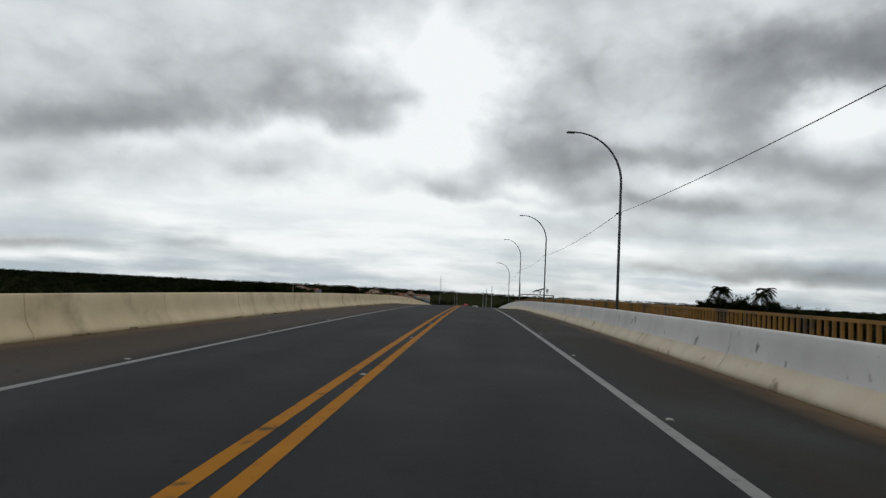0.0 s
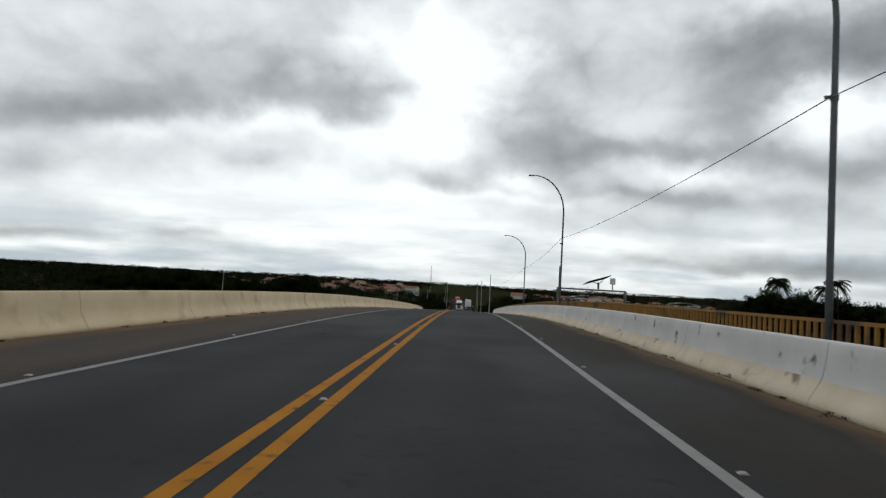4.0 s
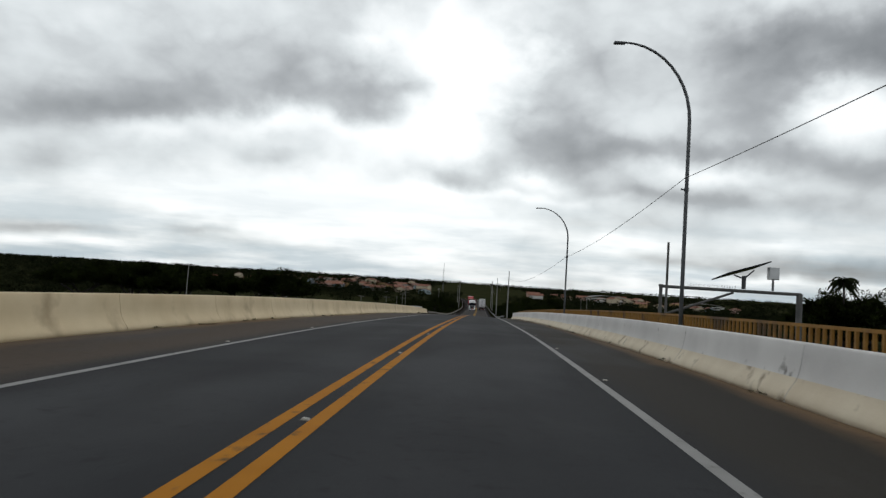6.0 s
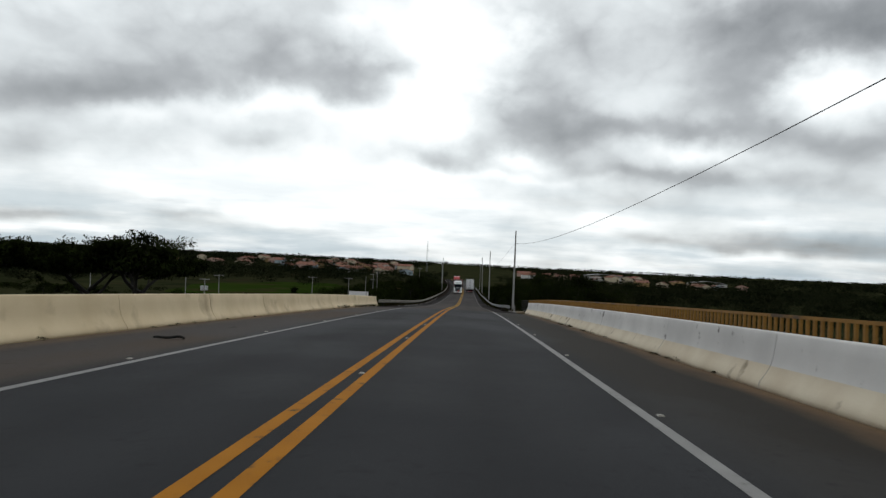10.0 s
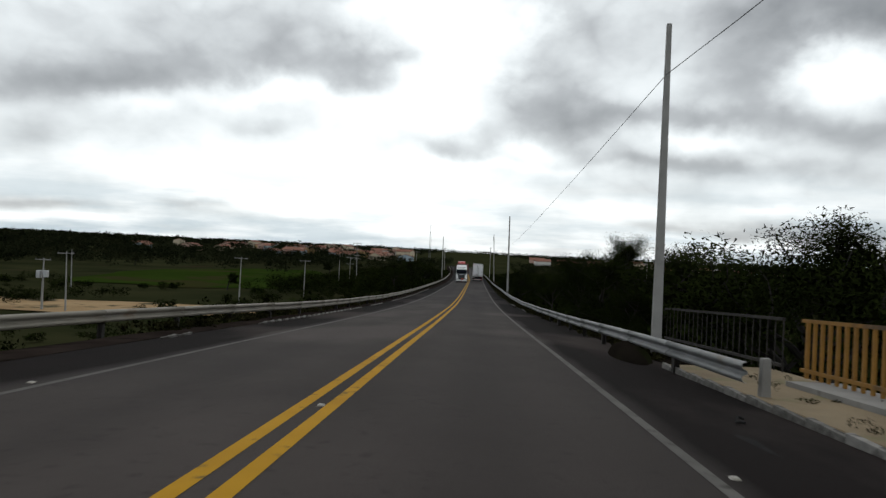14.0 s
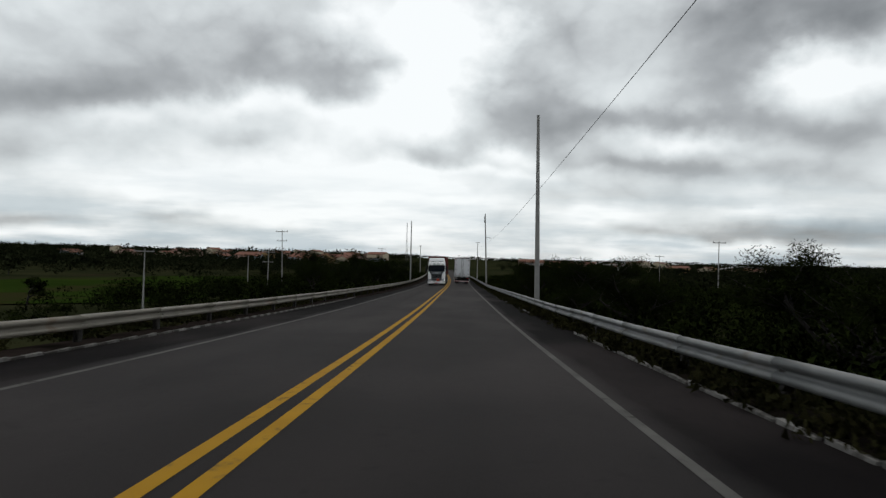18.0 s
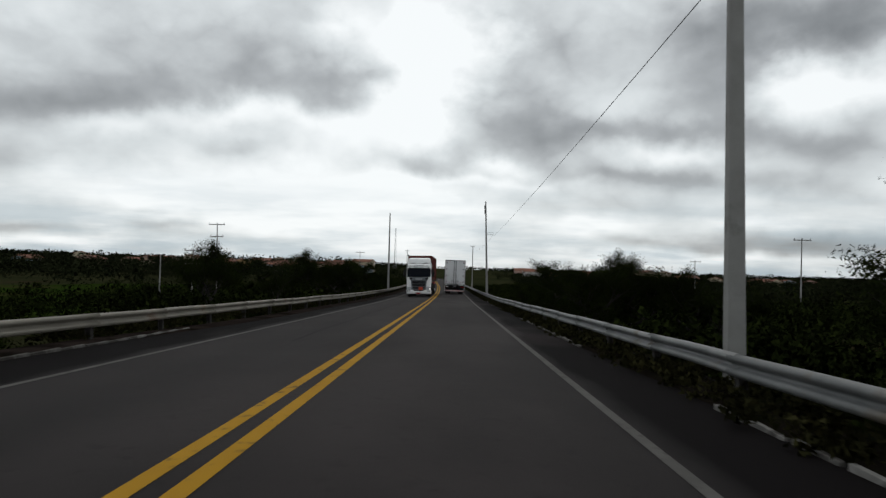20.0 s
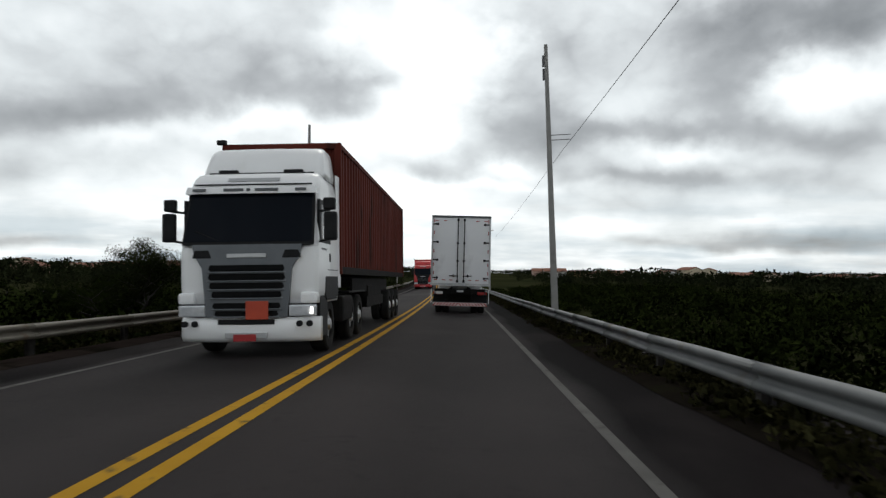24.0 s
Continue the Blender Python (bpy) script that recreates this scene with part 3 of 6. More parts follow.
def fence(s0, s1, split, mat, label, x=7.55, pitch=0.27, wide=0.062):
    root = structure(new("bridge_fence"), label, "fence")
    bm = bmesh.new()
    box(bm, (0, 0, 0.5), (wide * 0.75, wide, 1.0))
    slat = bpy.data.meshes.new("slat")
    bm.to_mesh(slat)
    bm.free()
    slat.materials.append(mat)
    bm = bmesh.new()
    box(bm, (0, 0, 0.51), (wide * 0.9, wide * 1.1, 1.02))
    post = bpy.data.meshes.new("fence_post")
    bm.to_mesh(post)
    bm.free()
    post.materials.append(mat)
    n = int((s1 - s0) / pitch)
    far_v, far_f = [], []
    for i in range(n + 1):
        s = s0 + i * pitch
        loc = Vector(on_road(x, s, 0.2))
        me = post if i % 10 == 0 else slat
        if s >= split:
            ob = new(me.name, me)
            ob.location, ob.parent = loc, root
        else:
            b = len(far_v)
            far_v += [tuple(v.co + loc) for v in me.vertices]
            far_f += [tuple(b + j for j in p.vertices) for p in me.polygons]
    if far_v:
        ob = mesh_object("slats", far_v, far_f, mat, root)
        ob["kind"] = "stuff"
    for z in (0.10, 0.97):
        mesh_object("fence_rail", *sweep([(x - 0.03, z + 0.2), (x + 0.03, z + 0.2), (x + 0.03, z + 0.26), (x - 0.03, z + 0.26)], s0, s1, 2.7, True), mat, root)
    return root


fence(-38, 199.8, 118.0, M["fence"], "yellow painted steel bar fence along the walkway")
fence(200.5, 209.0, 199.0, M["post"], "thin dark grey steel bar fence beside the bridge end", 7.5, 0.38, 0.022)

W_BEAM = [(0.0, 0.435), (0.05, 0.44), (0.088, 0.462), (0.105, 0.50), (0.09, 0.538), (0.045, 0.562), (0.008, 0.580), (0.0, 0.60), (0.008, 0.620), (0.045, 0.638), (0.09, 0.662), (0.105, 0.70), (0.088, 0.738), (0.05, 0.76), (0.0, 0.765)]
W_BEAM = [(a * 0.8, 0.45 + (b - 0.435) * 0.91) for a, b in W_BEAM]
W_BEAM += [(a - 0.008, b) for a, b in reversed(W_BEAM)]


def dent(s):
    return 0.03 * noise.noise((s * 0.12, 7.0, 0.3)) + 0.02 * noise.noise((s * 0.45, 3.0, 0.8))


def guard_rail(name, side, s0, s1, place, label):
    """W-beam on posts; place(s): sideways offset."""
    root = structure(new(name), label, "guard rail")
    bm = bmesh.new()
    for dx, w, t in ((-0.055, 0.012, 0.15), (0.0, 0.12, 0.012), (0.055, 0.012, 0.15)):
        box(bm, (dx, 0, 0.30), (w, t, 0.90))
    post = bpy.data.meshes.new("rail_post")
    bm.to_mesh(post)
    bm.free()
    post.materials.append(M["post"])
    prof = [(-side * a, b) for a, b in W_BEAM]
    s, i = s0, 0
    r = random.Random(5)
    while s < s1 - 0.5:
        e = min(s + 4.0, s1)
        dz = r.uniform(-0.006, 0.006) - 0.14 
        vs, fs = sweep(prof, s - 0.12, e + 0.12, 1.06, True, lambda q: (place(q) + (0.004 if i % 2 else 0.0) + dent(q), dz + dent(q + 90) * 0.6))
        mesh_object("rail_beam", vs, fs, M["steel" if side > 0 else "rusty_steel"], root, smooth=True)
        if i == 0:
            s, i = e, 1
            continue
        ob = new("rail_post", post)
        ob.location = on_road(place(s) + side * 0.09, s, dz - 0.03)
        ob.rotation_euler = (r.uniform(-0.03, 0.03), r.uniform(-0.04, 0.04), r.uniform(-0.1, 0.1))
        ob.parent = root
        s, i = e, i + 1
    return root


guard_rail("guard_rail_right", 1, 197.2, 560, lambda s: 5.62 - 0.28 * smooth(290, 345, s), "galvanised steel guard rail with dents and rust")
guard_rail("guard_rail_left", -1, 199.5, 560, lambda s: -5.95 - 1.15 * (1 - smooth(199, 226, s)), "galvanised steel guard rail, dusty and worn")


def kerbs(side, x, s0, s1):
    root = structure(new("kerb_right" if side > 0 else "kerb_left"), "broken low concrete kerb with worn white paint", "kerb")
    r = random.Random(11 + side)
    s = s0
    while s < s1:
        n = 0.95
        if noise.noise((s * 0.09, side * 9.0, 0.2)) > (-0.04 if side > 0 else -0.25):
            bm = bmesh.new()
            box(bm, (0, 0, 0.0), (0.075 * r.uniform(0.8, 1.1), n * r.uniform(0.85, 1.01), 0.11 + r.uniform(-0.015, 0.015)), 0.010, Euler((r.uniform(-0.01, 0.01), r.uniform(-0.06, 0.06), r.uniform(-0.012, 0.012))).to_matrix().to_4x4())
            ob = part("kerb_stone", bm, M["kerb"], root)
            ob.location = on_road(x + r.uniform(-0.01, 0.01) + (kerb_x(s) - x if side > 0 else 0.0), s + n / 2, -0.005)
        s += n + 0.02


kerbs(1, 5.35, 203, 345)
kerbs(-1, -5.45, 203, 300)


def concrete_pole(x, s, h, name="utility_pole", label="tall tapered grey concrete utility pole", lean=0.0, w=0.30):
    z = ground_z(x, s) - 0.1
    ob = thing(name, Matrix.Translation((x, s, z)) @ pose(0, 0, 0, 0, lean, 0), label, "utility pole", "roadside utility poles")
    bm = bmesh.new()
    box(bm, (0, 0, h / 2), (w, w * 0.8, h), 0.02, taper=(0.5, 0.5))
    part("shaft", bm, M["pole"], ob)
    return ob, z


def insulator(ob, at, r=0.05):
    bm = bmesh.new()
    rod(bm, (at[0], at[1], at[2]), (at[0], at[1], at[2] + 0.1), r * 0.5, n=8)
    rod(bm, (at[0], at[1], at[2] + 0.08), (at[0], at[1], at[2] + 0.17), r, r * 0.7, n=10)
    part("insulator", bm, M["cable"], ob, "dark porcelain insulator")


def cross_arm(ob, z, w, pins=3, mat="pole"):
    bm = bmesh.new()
    box(bm, (0, -0.16, z), (w, 0.09, 0.11), 0.01)
    part("cross_arm", bm, M[mat], ob)
    for i in range(pins):
        insulator(ob, (-w / 2 + 0.1 + (w - 0.2) * i / max(pins - 1, 1), -0.16, z + 0.05))


def side_bracket(ob, z, n, side=1):
    for k in range(n):
        bm = bmesh.new()
        rod(bm, (0.08 * side, -0.05, z + 0.22 * k), (0.95 * side, -0.05, z + 0.22 * k + 0.02), 0.018, n=6)
        part("bracket", bm, M["dark_steel"], ob)


p1, z1 = concrete_pole(6.35, 205.4, 9.0, w=0.25)
tops = [on_road(7.38, s, 5.2 if s == 97.4 else 4.87) for s in (-1.2, 30.6, 62.6, 97.4, 127.3)]
p2, z2 = concrete_pole(6.3, 291.0, 11.6, lean=-0.6)
p3, z3 = concrete_pole(6.4, 374.0, 12.6, lean=-2.0)
side_bracket(p3, 8.3, 2)
for at in (11.0, 11.6):
    bm = bmesh.new()
    rod(bm, (-0.12, 0, at), (-0.12, 0, at + 0.5), 0.07, 0.06, 8)
    part("insulator", bm, M["cable"], p3, "dark hanging insulator")
for x, s, h in ((-7.3, 388, 12.4), (-8.5, 500, 11), (9.0, 468, 12)):
    p, _ = concrete_pole(road_x(s) + x, s, h)
    if s != 388:
        cross_arm(p, h - 0.3, 1.2, 2)


def cable(a, b, sag, r=0.010):
    pts = []
    for i in range(17):
        t = i / 16
        p = Vector(a).lerp(Vector(b), t)
        p.z -= sag * 4 * t * (1 - t)
        pts.append(p)
    vs, fs = tube(pts, r, 6)
    tagged(mesh_object("overhead_cable", vs, fs, M["cable"], smooth=True), "thin black overhead cable strung along the road", "cable", "overhead cables")


chain = [(7.38, -60, 5.2)] + tops + [(6.3, 205.3, road_z(205) + 7.0), (6.25, 290.9, road_z(291) + 6.6), (6.7, 373.8, road_z(374) + 7.2), (8, 468, -0.6)]
for a, b in zip(chain, chain[1:]):
    cable(a, b, 1.0 if 70 < b[1] - a[1] < 80 else 0.25)

# ---- vehicles ----
M["truck_white"] = material("white_panel_paint", (0.72, 0.73, 0.75), (0.79, 0.80, 0.81), 0.45, 0.8, 30, 0.03, stain=(0.52, 0.52, 0.53), stain_scale=0.9, stain_at=0.6, stain_soft=0.2)
M["cab_white"] = material("white_cab_paint", (0.86, 0.865, 0.87), (0.90, 0.90, 0.90), 0.22, 0.8, 30, 0.0, stain=(0.78, 0.775, 0.76), stain_scale=1.2, stain_at=0.62, stain_soft=0.2)
M["cab_grey"] = material("grey_grille_paint", (0.11, 0.12, 0.13), (0.15, 0.162, 0.175), 0.4, 2, 40, 0.0, 0.3)
M["black"] = material("black_plastic", (0.006, 0.006, 0.007), (0.012, 0.012, 0.013), 0.6, 4, 60, 0.05, spec=0.2)
M["rubber"] = material("tyre_rubber", (0.014, 0.014, 0.014), (0.024, 0.023, 0.022), 0.9, 4, 60, 0.3, spec=0.08)
M["chassis"] = material("grimy_chassis_steel", (0.010, 0.010, 0.010), (0.020, 0.018, 0.017), 0.85, 3, 50, 0.3, spec=0.08)
M["rim"] = material("dull_steel_rim", (0.42, 0.42, 0.43), (0.58, 0.58, 0.59), 0.35, 5, 60, 0.1, 0.6)
M["red"] = material("red_reflective_tape", (0.30, 0.018, 0.02), (0.42, 0.03, 0.03), 0.4, 6, 60, 0.05)
M["red_paint"] = material("red_cab_paint", (0.42, 0.02, 0.025), (0.52, 0.035, 0.035), 0.35, 1, 40, 0.02)
M["tape_white"] = material("white_reflective_tape", (0.60, 0.58, 0.58), (0.72, 0.70, 0.70), 0.4, 6, 60, 0.05)
M["rust_red"] = material("brown_red_container_paint", (0.068, 0.014, 0.010), (0.12, 0.027, 0.019), 0.75, 1.2, 30, 0.15, spec=0.08, stain=(0.040, 0.014, 0.011), stain_scale=1.4, stain_at=0.58, stretch=(1, 1, 0.3))
M["orange"] = material("orange_plate_paint", (0.40, 0.045, 0.016), (0.52, 0.065, 0.022), 0.5, 3, 50, 0.05)
M["lamp_clear"] = material("clear_lamp_lens", (0.55, 0.57, 0.6), (0.75, 0.77, 0.8), 0.12, 9, 30, 0.0, 0.3)
M["lamp_red"] = material("red_lamp_lens", (0.22, 0.01, 0.01), (0.30, 0.015, 0.015), 0.25, 9, 50, 0.0)
M["alloy"] = material("bare_aluminium", (0.42, 0.43, 0.44), (0.55, 0.55, 0.56), 0.4, 2, 50, 0.05, 0.7)


def glass_material():
    mt = bpy.data.materials.new("dark_tinted_glass")
    mt.use_nodes = True
    b = mt.node_tree.nodes["Principled BSDF"]
    b.inputs["Base Color"].default_value = (0.004, 0.006, 0.010, 1)
    b.inputs["Roughness"].default_value = 0.05
    b.inputs["Specular IOR Level"].default_value = 0.07
    return mt


M["glass"] = glass_material()


def glow_material():
    mt = bpy.data.materials.new("lit_headlamp")
    mt.use_nodes = True
    b = mt.node_tree.nodes["Principled BSDF"]
    b.inputs["Emission Color"].default_value = (1.0, 0.97, 0.9, 1)
    b.inputs["Emission Strength"].default_value = 4.0
    return mt


M["lit"] = glow_material()


def wheel(parent, x, y, r=0.5, w=0.28, out=1):
    """A wheel whose outer side faces x * out."""
    bm = bmesh.new()
    prof = [(0.30, -w / 2), (r - 0.05, -w / 2), (r - 0.012, -w / 2 + 0.03), (r, -w / 4), (r, w / 4), (r - 0.012, w / 2 - 0.03), (r - 0.05, w / 2), (0.30, w / 2)]
    vs, n = [], 28
    for k in range(n):
        a = 2 * math.pi * k / n
        vs.append([bm.verts.new((q, p * math.cos(a), p * math.sin(a))) for p, q in prof])
    for k in range(n):
        for j in range(len(prof)):
            a, b = vs[k], vs[(k + 1) % n]
            bm.faces.new((a[j], a[(j + 1) % len(prof)], b[(j + 1) % len(prof)], b[j]))
    bmesh.ops.recalc_face_normals(bm, faces=bm.faces)
    wob = part("wheel", bm, M["rubber"], parent, "black rubber tyre")
    wob.location = (x, y, r)
    bm = bmesh.new()
    rod(bm, (out * (w / 2 - 0.10), 0, 0), (out * (w / 2 - 0.06), 0, 0), 0.31, n=24)
    rod(bm, (out * (w / 2 - 0.09), 0, 0), (out * (w / 2 + 0.02), 0, 0), 0.13, 0.10, n=16)
    for k in range(10):
        a = 2 * math.pi * k / 10
        p = (0, 0.2 * math.cos(a), 0.2 * math.sin(a))
        rod(bm, (out * (w / 2 - 0.07), p[1], p[2]), (out * (w / 2 - 0.03), p[1], p[2]), 0.018, n=6)
    part("rim", bm, M["rim"], wob, "dull grey steel rim")
    return wob


def plate(parent, name, c, size, mat, label="", bevel=0.0, rot=None):
    bm = bmesh.new()
    box(bm, (0, 0, 0), size, bevel, rot)
    ob = part(name, bm, M[mat], parent, label)
    ob.location = c
    return ob


def box_truck(m):
    t = thing("box_truck", m, "white box truck with shut rear doors and a striped bumper", "truck")
    W, Z0, Z1, LEN = 2.62, 1.26, 4.36, 8.4
    plate(t, "cargo_body", (0, 0.09 + LEN / 2, (Z0 + Z1) / 2), (W, LEN, Z1 - Z0), "truck_white", bevel=0.03)
    # rear frame
    plate(t, "top_sill", (0, 0.03, Z1 - 0.045), (W, 0.10, 0.09), "dark_steel")
    plate(t, "bottom_sill", (0, 0.03, Z0 + 0.05), (W, 0.10, 0.10), "alloy")
    for sx in (-1, 1):
        plate(t, "corner_post", (sx * (W / 2 - 0.03), 0.03, (Z0 + Z1) / 2 + 0.005), (0.06, 0.10, Z1 - Z0 - 0.2), "alloy")
        door = plate(t, "rear_door", (sx * 0.62, 0.035, (Z0 + Z1) / 2 + 0.005), (1.215, 0.06, Z1 - Z0 - 0.215), "truck_white", "white rear door", 0.008)
        for hz in (-1.22, -0.43, 0.36, 1.16):
            bm = bmesh.new()
            box(bm, (sx * 0.50, -0.045, hz), (0.24, 0.03, 0.055), 0.01, taper=None)
            box(bm, (sx * 0.42, -0.05, hz), (0.10, 0.035, 0.10), 0.012)
            part("hinge", bm, M["black"], door, "black door hinge")
        bm = bmesh.new()
        rod(bm, (-sx * 0.48, -0.065, -1.40), (-sx * 0.48, -0.065, 1.40), 0.022, n=10)
        part("lock_rod", bm, M["black"], door, "black locking rod")
        for hz in (-1.36, -0.46, 0.32, 1.36):
            bm = bmesh.new()
            box(bm, (-sx * 0.48, -0.06, hz), (0.10, 0.05, 0.075 if abs(hz) < 1 else 0.11), 0.01)
            part("rod_keeper", bm, M["black"], door)
        bm = bmesh.new()
        rod(bm, (-sx * 0.52, -0.085, -1.13), (-sx * 0.12, -0.085, -1.12), 0.02, n=8)
        box(bm, (-sx * 0.30, -0.08, -1.12), (0.05, 0.04, 0.13), 0.008)
        part("handle", bm, M["black"], door, "black door handle")
        for dz in (-1.0, -0.62, -0.03, 0.78, 1.3):
            bm = bmesh.new()
            box(bm, (sx * 0.578, -0.034, dz), (0.035, 0.008, 0.15))
            part("reflector_strip", bm, M["red"], door, "red reflective strip")
        for dx in (-0.32, 0.0, 0.36):
            bm = bmesh.new()
            box(bm, (sx * (0.12 + dx), -0.034, -1.31), (0.15, 0.008, 0.035))
            part("reflector_strip", bm, M["red"], door, "red reflective strip")
        for dx in (0.10, 0.46):
            bm = bmesh.new()
            box(bm, (sx * dx, -0.034, 1.31), (0.15, 0.008, 0.035))
            part("reflector_strip", bm, M["red"], door, "red reflective strip")
    # underside
    for sx in (-1, 1):
        plate(t, "chassis_rail", (sx * 0.43, 5.0, 1.02), (0.09, 9.6, 0.26), "chassis")
        plate(t, "tail_lamp", (sx * 0.98, 0.22, 0.93), (0.42, 0.08, 0.13), "lamp_red", "red tail lamp", 0.01)
        plate(t, "mud_flap", (sx * 0.92, 1.02, 0.60), (0.58, 0.02, 0.55), "black")
        plate(t, "side_marker", (sx * 1.27, 0.10, 0.80), (0.03, 0.05, 0.62), "tape_white", "white marker strip")
        bm = bmesh.new()
        for z in (0.62, 0.86, 1.08):
            box(bm, (sx * 1.18, 0.16, z), (0.16, 0.04, 0.035))
        box(bm, (sx * 1.10, 0.16, 0.86), (0.035, 0.04, 0.62))
        part("side_bracket", bm, M["black"], t)
        plate(t, "side_guard", (sx * 1.2, 6.0, 0.72), (0.04, 2.4, 0.12), "alloy")
        for y in (1.75, 3.0):
            wheel(t, sx * 0.98, y, 0.5, 0.28, sx)
            wheel(t, sx * 0.66, y, 0.5, 0.28, sx)
        wheel(t, sx * 1.02, 8.6, 0.5, 0.30, sx)
    for y in (1.75, 3.0, 8.6):
        bm = bmesh.new()
        rod(bm, (-1.0, y, 0.5), (1.0, y, 0.5), 0.09, n=12)
        part("axle", bm, M["chassis"], t)
    plate(t, "rear_cross_member", (0, 0.35, 1.0), (2.2, 0.12, 0.22), "chassis")
    plate(t, "spare_panel", (0, 1.1, 0.80), (2.3, 0.04, 0.62), "chassis")
    plate(t, "number_plate", (-0.95, 0.17, 0.94), (0.36, 0.01, 0.11), "tape_white", "blank white plate")
    plate(t, "centre_plate", (0.0, 0.28, 1.02), (0.30, 0.01, 0.09), "alloy")
    bumper = plate(t, "bumper", (0, 0.12, 0.44), (2.36, 0.09, 0.15), "tape_white", "bumper with red and white diagonal stripes", 0.006)
    for k in range(17):
        bm = bmesh.new()
        x = -1.12 + k * 0.14
        lean = 0.055 if x < 0 else -0.055
        vs = [bm.verts.new((x - 0.035 + a * lean, -0.0475, a * 0.07)) for a in (-1, 1)] + [bm.verts.new((x + 0.035 + a * lean, -0.0475, a * 0.07)) for a in (1, -1)]
        f = bm.faces.new(vs)
        r = bmesh.ops.extrude_face_region(bm, geom=[f])
        for v in r["geom"]:
            if isinstance(v, bmesh.types.BMVert):
                v.co.y -= 0.004
        bmesh.ops.recalc_face_normals(bm, faces=bm.faces)
        part("stripe", bm, M["red"], bumper, "red bumper stripe")
    for sx in (-1, 1):
        plate(t, "bumper_arm", (sx * 0.55, 0.2, 0.68), (0.08, 0.10, 0.5), "chassis")
    # cab
    plate(t, "cab", (0, 9.55, 1.85), (2.4, 1.7, 2.3), "cab_white", "white cab", 0.10)
    plate(t, "windscreen", (0, 10.405, 2.25), (2.1, 0.02, 0.85), "glass", "dark windscreen")
    for sx in (-1, 1):
        plate(t, "side_window", (sx * 1.203, 9.65, 2.3), (0.012, 0.9, 0.7), "glass")
        bm = bmesh.new()
        rod(bm, (sx * 1.2, 10.3, 2.3), (sx * 1.42, 10.3, 2.35), 0.02, n=6)
        box(bm, (sx * 1.45, 10.3, 2.2), (0.16, 0.08, 0.42), 0.02)
        part("mirror", bm, M["black"], t)
    return t


def corrugated(x, y0, y1, z0, z1, depth, pitch, out):
    """A corrugated wall at x, bulging to the side out."""
    vs, fs = [], []
    y = y0
    ys = []
    while y < y1:
        for f, d in ((0.0, 0), (0.30, 0), (0.5, 1), (0.8, 1)):
            if y + f * pitch < y1:
                ys.append((y + f * pitch, d))
        y += pitch
    ys.append((y1, 0))
    for i, (yy, d) in enumerate(ys):
        xx = x - out * depth * d
        vs += [(xx, yy, z0), (xx, yy, z1)]
        if i:
            b = 2 * i - 2
            fs.append((b, b + 2, b + 3, b + 1) if out > 0 else (b, b + 1, b + 3, b + 2))
    return vs, fs


